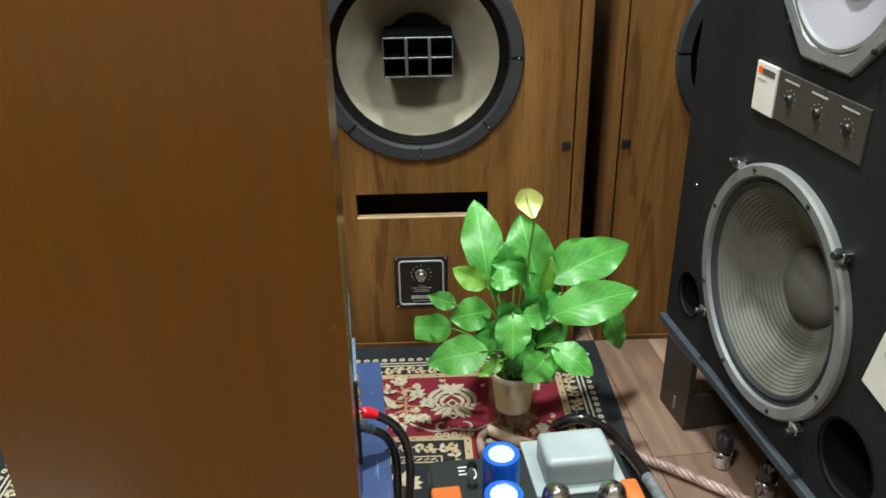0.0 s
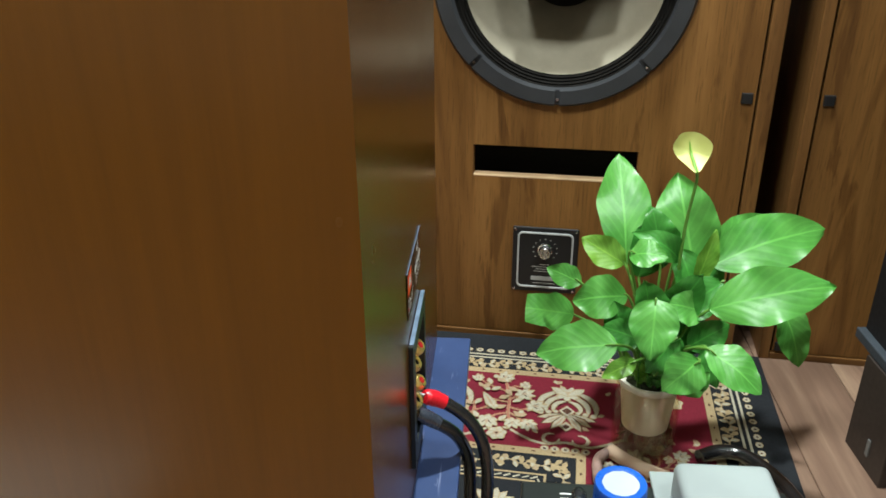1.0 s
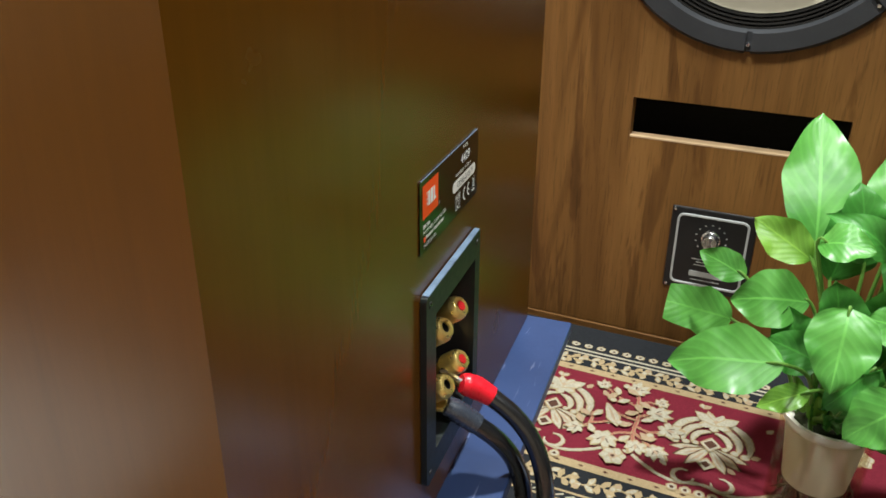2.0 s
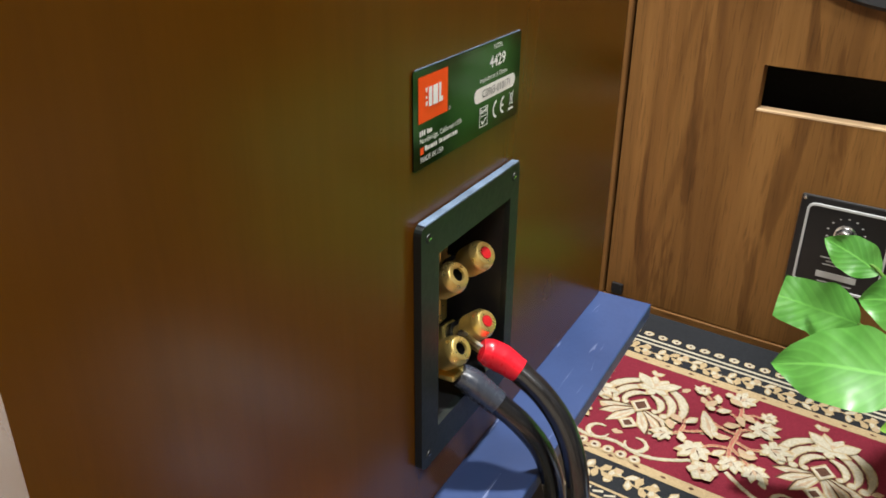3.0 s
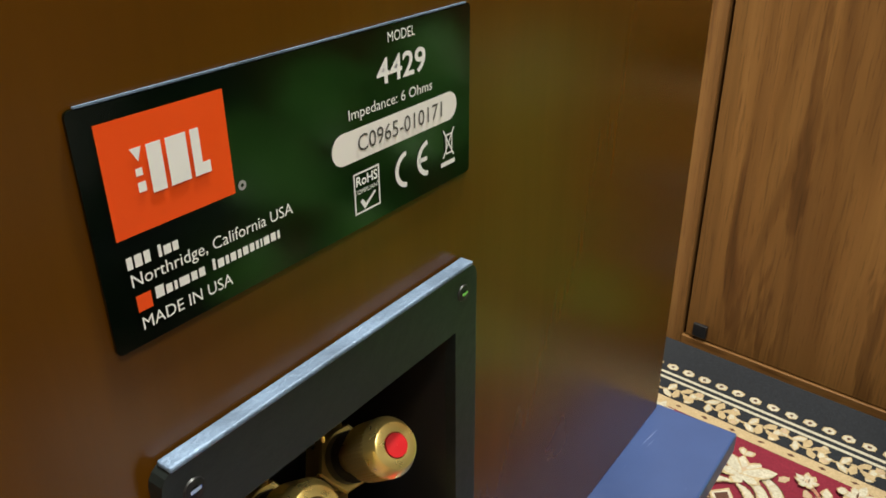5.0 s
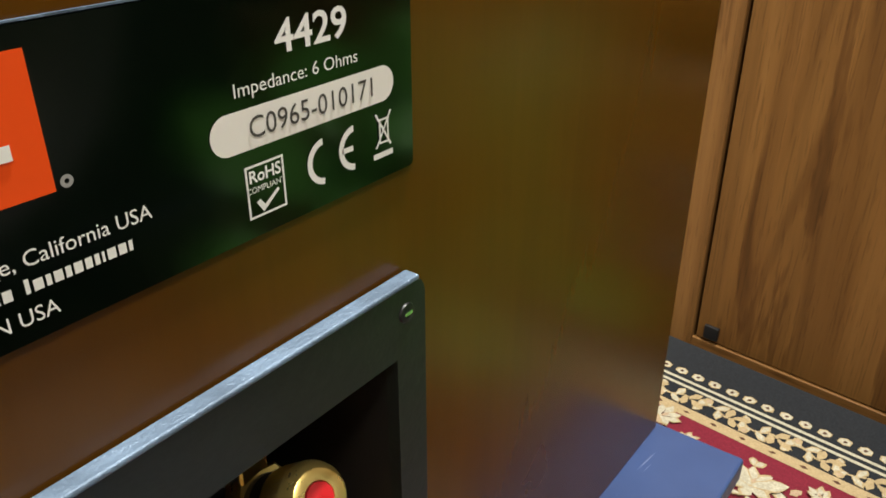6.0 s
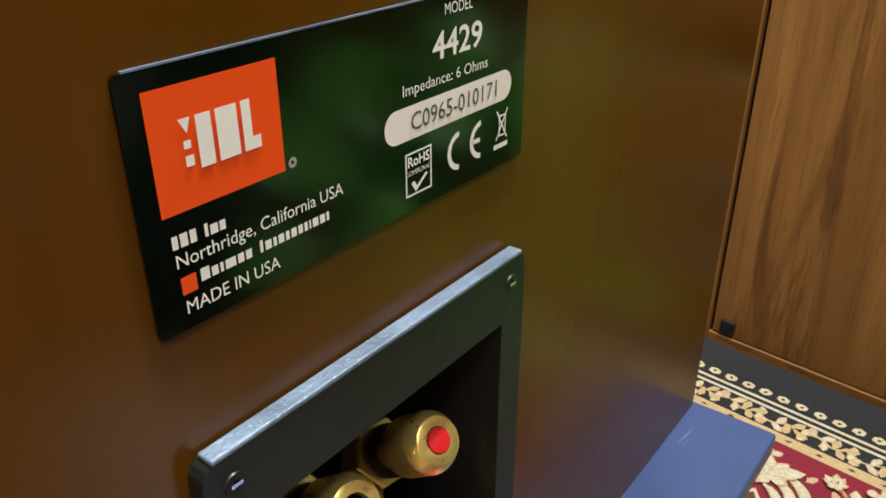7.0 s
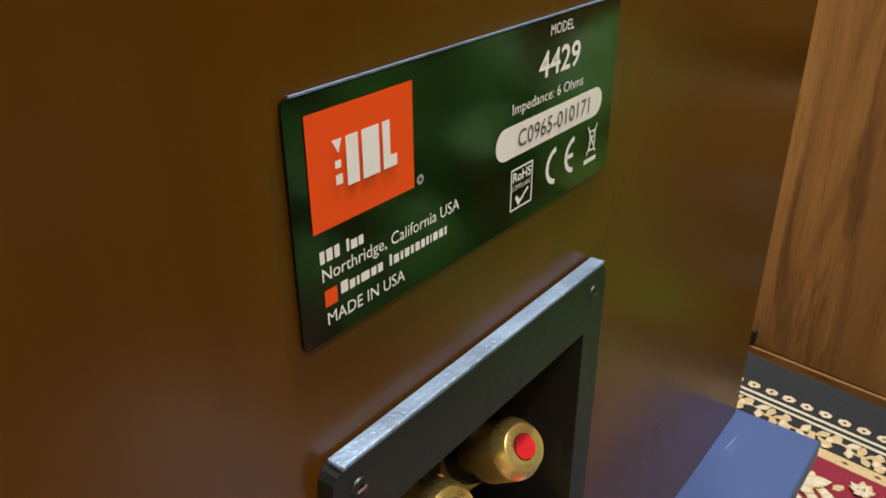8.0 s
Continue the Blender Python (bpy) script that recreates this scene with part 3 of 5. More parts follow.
def spray(s):
    """Vine with lobed blossoms, buds and leaves between two palmettes."""
    for pts, w in (([(-0.006, 0.076), (0.002, 0.045), (0.008, 0.012), (0.008, -0.018), (0.014, -0.048)], 0.0034),
                   ([(0.004, 0.040), (0.014, 0.052), (0.026, 0.050)], 0.0026), ([(0.004, 0.036), (-0.018, 0.044), (-0.046, 0.062)], 0.0026),
                   ([(0.008, 0.014), (0.018, 0.022), (0.030, 0.022)], 0.0026), ([(0.008, -0.006), (0.026, -0.012), (0.046, -0.004)], 0.0026),
                   ([(0.008, -0.020), (0.026, -0.034), (0.042, -0.048)], 0.0026), ([(0.006, -0.024), (-0.010, -0.030), (-0.022, -0.046)], 0.0026),
                   ([(-0.048, 0.000), (-0.047, -0.026), (-0.060, -0.042)], 0.0026), ([(-0.047, -0.024), (-0.034, -0.018), (-0.022, -0.008)], 0.0024),
                   ([(0.008, 0.004), (-0.008, 0.006), (-0.020, 0.010)], 0.0024)):
        s.line("tan", pts, w + 0.0016)
        s.line("vine", pts, w)
    lobed(s, -0.007, 0.070, 60, 0.022)
    lobed(s, 0.026, 0.028, 15, 0.024)
    lobed(s, 0.046, 0.000, -10, 0.024)
    lobed(s, 0.040, -0.046, -60, 0.021)
    lobed(s, 0.017, -0.046, -85, 0.020)
    lobed(s, -0.022, -0.046, -95, 0.026)
    lobed(s, -0.059, -0.040, 215, 0.018)
    lobed(s, -0.048, 0.062, 130, 0.014)
    lobed(s, 0.028, 0.052, 30, 0.013)
    rosette(s, -0.004, -0.079, 0.016)
    s.petal("tan", -0.036, 0.024, -62, 0.052, 0.0098)
    s.petal("cream", -0.035, 0.022, -62, 0.047, 0.0078)
    s.petal("rose", -0.031, 0.015, -62, 0.030, 0.0022)
    for x, y, a in ((-0.002, 0.058, 150), (0.004, 0.044, 330), (-0.010, 0.042, 215), (0.010, 0.022, 120), (0.006, 0.020, 215), (0.014, 0.004, 35),
                    (0.004, -0.008, 205), (0.018, -0.022, 320), (0.006, -0.034, 235), (0.022, -0.032, 20), (-0.046, -0.010, 60), (-0.050, -0.012, 150),
                    (-0.046, -0.030, 300), (-0.056, -0.030, 120), (-0.026, 0.048, 110), (-0.030, 0.050, 250)):
        s.outlined(x, y, a, 0.017, 0.0040, "cream" if (x * 7 + y * 3) * 1000 % 3 > 1 else "rose")
    for x, y in ((-0.020, 0.072), (-0.030, 0.034), (0.030, -0.022), (-0.012, -0.012)):
        s.disc("tan", x, y, 0.0052)
        s.disc("cream", x, y, 0.0038)


def scroll(s):
    """Curled ribbon with small rings along the inner edge of the field."""
    s.line("tan", [(-0.078, 0.008), (-0.050, -0.010), (-0.026, -0.016), (0.0, -0.010), (0.026, -0.016), (0.050, -0.010), (0.078, 0.008)], 0.0052)
    s.line("cream", [(-0.078, 0.008), (-0.050, -0.010), (-0.026, -0.016), (0.0, -0.010), (0.026, -0.016), (0.050, -0.010), (0.078, 0.008)], 0.0034)
    for k in (-1, 1):
        s.arc("tan", k * 0.020, -0.004, 0.011, 180 if k > 0 else 0, 470 if k > 0 else -290, 0.0060)
        s.arc("cream", k * 0.020, -0.004, 0.011, 180 if k > 0 else 0, 470 if k > 0 else -290, 0.0040)
    for x in (-0.030, -0.016, -0.002, 0.012, 0.026):
        s.disc("tan", x + 0.002, -0.0265, 0.0064)
        s.disc("cream", x + 0.002, -0.0265, 0.0046)
        s.disc("dark", x + 0.002, -0.0265, 0.0022, 7)


def sprig(s, flip):
    """A leafy twig of the narrow border."""
    s.line("tan", [(-0.026, -0.006 * flip), (-0.008, 0.004 * flip), (0.010, -0.003 * flip), (0.026, 0.006 * flip)], 0.0024)
    for x, y, a, ln in ((-0.021, -0.004, 72, 0.015), (-0.017, -0.002, 248, 0.011), (-0.010, 0.003, 128, 0.012), (-0.004, 0.003, 40, 0.015), (0.0, 0.002, 285, 0.014),
                        (0.010, -0.002, 84, 0.014), (0.014, -0.002, 310, 0.013), (0.018, 0.002, 20, 0.014)):
        s.outlined(x, y * flip, a * flip, ln, 0.0030, "cream" if x < 0.005 else "tan")
    s.disc("tan", -0.014, 0.010 * flip, 0.0046)
    s.disc("rose", -0.014, 0.010 * flip, 0.0028)


def lay_row(fn, inset, step, start, stop, along_right=False, turn=0.0, **kw):
    k, u = 0, start
    while u < stop:
        s = Stamp(inset, u, 90 + turn) if along_right else Stamp(u, inset, turn)
        fn(s, k)
        u += step
        k += 1


def floret(s, k):
    s.shape("tan", [(0.0072 * math.cos(radians(60 * i + 30)), 0.0064 * math.sin(radians(60 * i + 30))) for i in range(6)])
    s.shape("cream", [(0.0060 * math.cos(radians(60 * i + 30)), 0.0052 * math.sin(radians(60 * i + 30))) for i in range(6)])
    s.disc("dark", 0, 0, 0.0022, 7)


def pip(s, k):
    s.shape("dark", [(0, 0.0022), (0.0040, 0), (0, -0.0022), (-0.0040, 0)])


def dash(s, k):
    s.line("cream", [(-0.005, -0.0025), (0.005, 0.0025)], 0.0030)


for right, stop, far in ((False, RUG_W, 0), (True, RUG_L, 0), (False, RUG_W, RUG_L), (True, RUG_L, RUG_W)):
    lay_row(floret, abs(far - 0.0435), 0.0193, 0.03, stop - 0.02, right)
    lay_row(lambda s, k: sprig(s, 1 if k % 2 else -1), abs(far - 0.0835), 0.046, 0.10, stop - 0.08, right)
    lay_row(pip, abs(far - 0.1055), 0.030, 0.12, stop - 0.11, right)
    lay_row(pip, abs(far - 0.3090), 0.030, 0.32, stop - 0.30, right)
    lay_row(lambda s, k: sprig(s, 1 if k % 2 else -1), abs(far - 0.337), 0.046, 0.36, stop - 0.33, right)
    lay_row(dash, abs(far - 0.3675), 0.013, 0.375, stop - 0.37, right)
for k in range(4):
    u = 0.333 + 0.2035 * k
    palmette(Stamp(u, 0.206, 0, 1.0))
    palmette(Stamp(u, RUG_L - 0.206, 180, 1.0))
    if k < 3:
        spray(Stamp(u + 0.1018, 0.200, 0, 1.0))
        spray(Stamp(u + 0.1018, RUG_L - 0.200, 180, 1.0))
    scroll(Stamp(u, 0.272, 0, 1.1))
for k in range(5):
    palmette(Stamp(0.205, 0.43 + 0.207 * k, 90, 1.0))
    spray(Stamp(0.205, 0.43 + 0.207 * k - 0.1035, 90, 0.85))
    palmette(Stamp(RUG_W - 0.205, 0.43 + 0.207 * k, 270, 1.0))
    spray(Stamp(RUG_W - 0.205, 0.43 + 0.207 * k - 0.1035, 270, 0.85))
for k in range(60):
    u, v = rr.uniform(0.13, 1.10), rr.uniform(0.122, 0.285)
    s = Stamp(u, v, rr.uniform(0, 360))
    s.outlined(0, 0, 0, 0.011, 0.0030, "rose" if k % 3 else "cream")
    if k % 2:
        s.outlined(0, 0, 70, 0.009, 0.0026, "cream")
blossom(Stamp(0.205, 0.20), 0, 0, 200, 1.6)
rosette(Stamp(0.165, 0.155), 0, 0, 0.018)
for i in range(5):
    for j in range(8):
        u, v = 0.43 + 0.085 * i + (0.04 if j % 2 else 0), 0.43 + 0.10 * j
        s = Stamp(u, v, rr.uniform(0, 360))
        for a in range(-75, 80, 25):
            s.outlined(0, 0, 90 + a, 0.034, 0.0060)
        s.disc("rose", 0, 0.004, 0.007)
        rosette(Stamp(u + 0.042, v + 0.03), 0, 0, 0.013)
for k, mat in (("dark", BROWN), ("tan", TAN), ("rose", ROSE), ("cream", CREAM), ("vine", VINE)):
    if len(PATTERN[k].verts):
        tagged(part("woven_pattern", PATTERN[k], mat, rug), kind="stuff")
    else:
        PATTERN[k].free()

# ---- walnut floor speakers ----
ALT = pose(0, 1.5098, 0, 0, 0, -5.5)


def walnut_speaker(m, L=-0.204):
    sp = thing("floor_speaker", "tall walnut veneer floor speaker with large coaxial driver and no grille", "speaker", m, "walnut speakers")
    R, H, D = 0.447, 1.016, 0.457
    cx, cz = 0.114, 0.650
    bl, br, bz, tz = -0.1885 if L < -0.21 else L + 0.021, R - 0.027, 0.0145, H - 0.02
    by = 0.004
    part("side_panel", box(L, bl - 0.004, 0, D, 0, H, 0.0015), WALNUT_EDGE, sp)
    part("side_panel", box(br + 0.004, R, 0, D, 0, H, 0.0015), WALNUT_EDGE, sp)
    part("top_panel", box(bl - 0.004, br + 0.004, 0.001, D, tz + 0.004, H, 0.001), WALNUT_FLAT, sp)
    part("bottom_panel", box(bl - 0.004, br + 0.004, 0.001, D, 0, bz - 0.002, 0.001), WALNUT_FLAT, sp)
    part("back_panel", box(bl - 0.004, br + 0.004, D - 0.02, D - 0.001, bz - 0.002, tz + 0.004), INSIDE, sp)
    # black strips that stand for the shade in the two grooves
    part("groove_backing", box(bl - 0.004, bl + 0.01, 0.02, 0.03, bz, tz), INSIDE, sp)
    part("groove_backing", box(br - 0.01, br + 0.004, 0.02, 0.03, bz, tz), INSIDE, sp)
    # front board with the driver's hole and the port's slot
    sx0, sx1, sz0, sz1 = -0.022, 0.251, 0.320, 0.374
    half = 0.222
    bm = bmesh.new()
    for a in ((bl, br, bz, sz0), (bl, sx0, sz0, sz1), (sx1, br, sz0, sz1), (bl, br, sz1, cz - half),
              (bl, cx - half, cz - half, cz + half), (cx + half, br, cz - half, cz + half), (bl, br, cz + half, tz)):
        plate_xz(bm, *a, by)
    round_hole(bm, cx, cz, 0.186, half, by, 0.02)
    for a, b in (((sx0, sz1), (sx1, sz1)), ((sx0, sz0), (sx0, sz1)), ((sx1, sz0), (sx1, sz1)), ((bl, bz), (bl, tz)), ((br, bz), (br, tz)), ((bl, bz), (br, bz))):
        quad(bm, (a[0], by, a[1]), (b[0], by, b[1]), (b[0], by + 0.019, b[1]), (a[0], by + 0.019, a[1]))
    part("front_board", bm, WALNUT, sp)
    part("slot_sill", box(sx0, sx1, by - 0.0004, by + 0.019, sz0 - 0.0016, sz0 + 0.0005), PLY, sp, "pale plywood edge of the port slot")
    # black sheet added behind the slot to stand for its shade
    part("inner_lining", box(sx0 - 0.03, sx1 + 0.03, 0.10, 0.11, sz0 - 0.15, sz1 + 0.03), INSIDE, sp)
    # driver
    drv = part("driver_frame", lathe([(0.201, 0.0), (0.2015, 0.004), (0.200, 0.006), (0.176, 0.006), (0.174, -0.002)], 96, Matrix.Translation((cx, by, cz)) @ OUT), RUBBER, sp, "black cast driver frame", True)
    g = bmesh.new()
    for k in range(8):
        a0, a1 = radians(45 * k + 1.1 + 0), radians(45 * k + 43.9)
        for i in range(12):
            t0, t1 = a0 + (a1 - a0) * i / 12, a0 + (a1 - a0) * (i + 1) / 12
            P = lambda r, a, y: (cx + r * math.cos(a), y, cz + r * math.sin(a))
            y0, y1 = by - 0.0065, by - 0.0125
            quad(g, P(0.177, t0, y1), P(0.177, t1, y1), P(0.199, t1, y1), P(0.199, t0, y1))
            quad(g, P(0.199, t0, y1), P(0.199, t1, y1), P(0.2035, t1, y0 + 0.002), P(0.2035, t0, y0 + 0.002))
            quad(g, P(0.2035, t0, y0 + 0.002), P(0.2035, t1, y0 + 0.002), P(0.2035, t1, by), P(0.2035, t0, by))
            quad(g, P(0.177, t0, y1), P(0.177, t1, y1), P(0.1745, t1, y0 + 0.003), P(0.1745, t0, y0 + 0.003))
        for t in (a0, a1):
            quad(g, P(0.177, t, y1), P(0.199, t, y1), P(0.2035, t, by), P(0.177, t, by))
    bmesh.ops.remove_doubles(g, verts=g.verts, dist=1e-5)
    part("gasket", g, RUBBER, drv, "segmented black rubber gasket")
    for k in range(8):
        a = radians(45 * k)
        part("screw", lathe([(0.0001, 0.0095), (0.0022, 0.0095), (0.0026, 0.008), (0.0026, 0.004)], 10, Matrix.Translation((cx + 0.192 * math.cos(a), by, cz + 0.192 * math.sin(a))) @ OUT), STEEL, drv)
    prof = [(0.176, 0.003)]
    for i in range(21):
        prof.append((0.1745 - 0.018 * i / 20, -0.003 - 0.012 * i / 20 + 0.0022 * math.sin(i / 20 * math.pi * 8)))
    part("surround", lathe(prof, 96, Matrix.Translation((cx, by, cz)) @ OUT), SURROUND, drv, "glossy dark pleated surround", True)
    prof = [(0.1565 - 0.100 * t, -0.015 - 0.120 * t ** 1.05) for t in [i / 14 for i in range(15)]]
    part("cone", lathe(prof, 96, Matrix.Translation((cx, by, cz)) @ OUT), CONE, drv, "cream grey paper cone", True)
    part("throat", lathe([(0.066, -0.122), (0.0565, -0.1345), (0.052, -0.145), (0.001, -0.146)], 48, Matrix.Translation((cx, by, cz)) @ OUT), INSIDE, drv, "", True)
    # multicell horn in the middle: two rows of three cells
    hw, hh, t = 0.066, 0.037, 0.0030
    horn, cells = bmesh.new(), bmesh.new()
    hz = cz + 0.003
    for i in range(4):
        x = -hw + 2 * hw * i / 3
        w = t * (2.0 if i in (1, 2) else 0.8)
        y = by - 0.010 + 0.016 * abs(i - 1.5) / 1.5
        box(cx + x - w / 2, cx + x + w / 2, y, y + 0.004, hz - hh, hz + hh, 0.0006, 1, horn)
        box(cx + x - 0.001, cx + x + 0.001, y + 0.003, by + 0.125, hz - hh + 0.001, hz + hh - 0.001, bm=cells)
    for j in range(3):
        z = -hh + hh * j
        y = by - 0.004 + 0.004 * abs(j - 1)
        box(cx - hw, cx + hw, y, y + 0.004, hz + z - t / 2, hz + z + t / 2, 0.0006, 1, horn)
        box(cx - hw, cx + hw, y + 0.003, by + 0.125, hz + z - 0.001, hz + z + 0.001, bm=cells)
    hn = part("horn", horn, HORN, drv, "small dark six-cell metal horn")
    part("horn_core", cells, HORN_BODY, hn)
    part("horn_back", box(cx - hw + 0.004, cx + hw - 0.004, by + 0.075, by + 0.128, hz - hh + 0.004, hz + hh - 0.004), INSIDE, hn)
    # dial panel
    p0, p1, q0, q1 = 0.050, 0.165, 0.103, 0.229
    pan = part("dial_panel", box(p0, p1, by - 0.004, by + 0.001, q0, q1, 0.002), PLASTIC_BLACK, sp, "black crossover dial panel with silver border")
    rim = bmesh.new()
    e0, e1, rc = 0.0085, 0.0034, 0.010
    loops = []
    for inset, y in ((e0, by - 0.0035), (e0 + 0.0004, by - 0.0060), (e0 + e1 - 0.0004, by - 0.0060), (e0 + e1, by - 0.0035)):
        ring, rad = [], rc - (inset - e0)
        for px, pz, a0 in ((p1 - e0 - rc, q1 - e0 - rc, 0), (p0 + e0 + rc, q1 - e0 - rc, 90), (p0 + e0 + rc, q0 + e0 + rc, 180), (p1 - e0 - rc, q0 + e0 + rc, 270)):
            for k in range(7):
                a = radians(a0 + 15 * k)
                ring.append(rim.verts.new((px + rad * math.cos(a), y, pz + rad * math.sin(a))))
        loops.append(ring)
    for ra, rb in zip(loops, loops[1:]):
        for k in range(len(ra)):
            j = (k + 1) % len(ra)
            rim.faces.new((ra[k], ra[j], rb[j], rb[k]))
    part("border", rim, BORDER, pan, "silver border")
    kx, kz = (p0 + p1) / 2, 0.187
    part("knob", lathe([(0.0001, 0.018), (0.0095, 0.018), (0.0108, 0.016), (0.0112, 0.004), (0.013, 0.003), (0.013, 0.0)], 40, Matrix.Translation((kx, by - 0.004, kz)) @ OUT), STEEL, pan, "brushed silver knob", True)
    for k in range(11):
        a = radians(-40 + 26 * k)
        x, z = kx + 0.021 * math.cos(a), kz + 0.021 * math.sin(a)
        part("dial_mark", box(x - 0.0012, x + 0.0012, by - 0.0045, by - 0.0041, z - 0.0007, z + 0.0007), GREY_INK, pan)
    for w, z in ((0.016, 0.158), (0.044, 0.1535), (0.030, 0.149), (0.036, 0.1445), (0.040, 0.121)):
        part("print_bar", box(kx - w / 2, kx + w / 2, by - 0.0045, by - 0.0041, z - 0.0006, z + 0.0006), GREY_INK, pan, "line of unreadable grey print")
    part("maker_mark", box(kx - 0.023, kx + 0.023, by - 0.0046, by - 0.0041, 0.1265, 0.1345), GREY_INK, pan, "plain grey maker's mark")
    for x in (p0 + 0.0045, p1 - 0.0045):
        for z in (q0 + 0.0045, q1 - 0.0045):
            part("screw", lathe([(0.0001, 0.0018), (0.0022, 0.0015), (0.0026, 0.0)], 10, Matrix.Translation((x, by - 0.004, z)) @ OUT), STEEL, pan)
    for x, z in ((br - 0.013, 0.470), (-0.171, 0.470), (-0.171, 0.026), (br - 0.013, 0.026)):
        part("grille_fastener", box(x - 0.0085, x + 0.0085, by - 0.004, by + 0.001, z - 0.0085, z + 0.0085, 0.0012), PLASTIC_BLACK, sp, "small black grille fastener")
    return sp


walnut_speaker(ALT, -0.228)
walnut_speaker(ALT @ pose(0.700, 0.004, 0))

# ---- brown monitor speaker seen from behind ----
XB, Y0, Y1, ZB, ZT = -0.043, 0.571, 1.012, 0.300, 0.935
mon = thing("monitor_speaker", "dark brown lacquered monitor speaker, its back showing, on blue stand", "speaker", pose(XB, (Y0 + Y1) / 2, ZB))
YC = (Y0 + Y1) / 2
py0, py1, pz0, pz1 = 0.7455 - YC, 0.8420 - YC, 0.331 - ZB, 0.457 - ZB
hy0, hy1, hz0, hz1 = 0.7605 - YC, 0.8325 - YC, 0.349 - ZB, 0.440 - ZB
bm = bmesh.new()
dx, w2, hgt = -0.3095, (Y1 - Y0) / 2, ZT - ZB
o = [bm.verts.new(p) for p in ((0, -w2, 0), (0, w2, 0), (0, w2, hgt), (0, -w2, hgt))]
f = [bm.verts.new(p) for p in ((dx, -w2, 0), (dx, w2, 0), (dx, w2, hgt), (dx, -w2, hgt))]
h = [bm.verts.new(p) for p in ((0, hy0 - 0.003, hz0 - 0.003), (0, hy1 + 0.003, hz0 - 0.003), (0, hy1 + 0.003, hz1 + 0.003), (0, hy0 - 0.003, hz1 + 0.003))]
for k in range(4):
    j = (k + 1) % 4
    bm.faces.new((o[k], o[j], h[j], h[k]))
    bm.faces.new((o[k], o[j], f[j], f[k]))
bm.faces.new(f)
part("body", bm, LACQUER, mon)
# terminal plate: a frame with a cup behind it
plate = bmesh.new()
t = 0.0040
for a in ((py0, py1, pz0, hz0), (py0, py1, hz1, pz1), (py0, hy0, hz0, hz1), (hy1, py1, hz0, hz1)):
    for x in (0.0003, t):
        quad(plate, (x, a[0], a[2]), (x, a[1], a[2]), (x, a[1], a[3]), (x, a[0], a[3]))
for ys, zs in (((py0, py1), (pz0, pz1)), ((hy0, hy1), (hz0, hz1))):
    c = [(ys[0], zs[0]), (ys[1], zs[0]), (ys[1], zs[1]), (ys[0], zs[1])]
    for k in range(4):
        a, b = c[k], c[(k + 1) % 4]
        quad(plate, (0.0003, *a), (0.0003, *b), (t, *b), (t, *a))
bmesh.ops.remove_doubles(plate, verts=plate.verts, dist=1e-5)
corner = [e for e in plate.edges if abs(e.verts[0].co.x - e.verts[1].co.x) > 0.003 and abs(abs(e.verts[0].co.y - (py0 + py1) / 2) - (py1 - py0) / 2) < 1e-4]
bmesh.ops.bevel(plate, geom=corner, offset=0.004, segments=4, profile=0.5, affect="EDGES")
tp = part("terminal_plate", plate, SATIN_BLACK, mon, "black terminal plate with a highlight painted along its top edge")
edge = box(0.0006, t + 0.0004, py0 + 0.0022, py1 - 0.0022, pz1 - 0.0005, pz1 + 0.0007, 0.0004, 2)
part("top_edge", edge, BEVEL_GREY, tp, "scuffed top edge of the plate with its highlight painted pale")
cup = bmesh.new()
cd = -0.048
c = [(hy0, hz0), (hy1, hz0), (hy1, hz1), (hy0, hz1)]
ci = [(hy0 + 0.006, hz0 + 0.004), (hy1 - 0.006, hz0 + 0.004), (hy1 - 0.006, hz1 - 0.010), (hy0 + 0.006, hz1 - 0.010)]
for k in range(4):
    j = (k + 1) % 4
    quad(cup, (0.0006, *c[k]), (0.0006, *c[j]), (cd, *ci[j]), (cd, *ci[k]))
quad(cup, *[(cd, *q) for q in ci])
part("terminal_cup", cup, PLASTIC_BLACK, tp)
for y in (py0 + 0.0062, py1 - 0.0062):
    for z in (pz0 + 0.0068, pz1 - 0.0068):
        AX = Matrix.Translation((t, y, z)) @ Matrix.Rotation(radians(90), 4, "Y")
        sc = part("screw", lathe([(0.0001, -0.0002), (0.0009, -0.0002), (0.0010, 0.0006), (0.0022, 0.0004), (0.0026, -0.0005)], 14, AX), PLASTIC_BLACK, tp, "", True)
        # chrome bar added for the small glint on the dark screw head
        part("screw_slot", box(t + 0.0003, t + 0.0007, y - 0.0012, y + 0.0012, z - 0.0004, z + 0.0004), CHROME, sc)


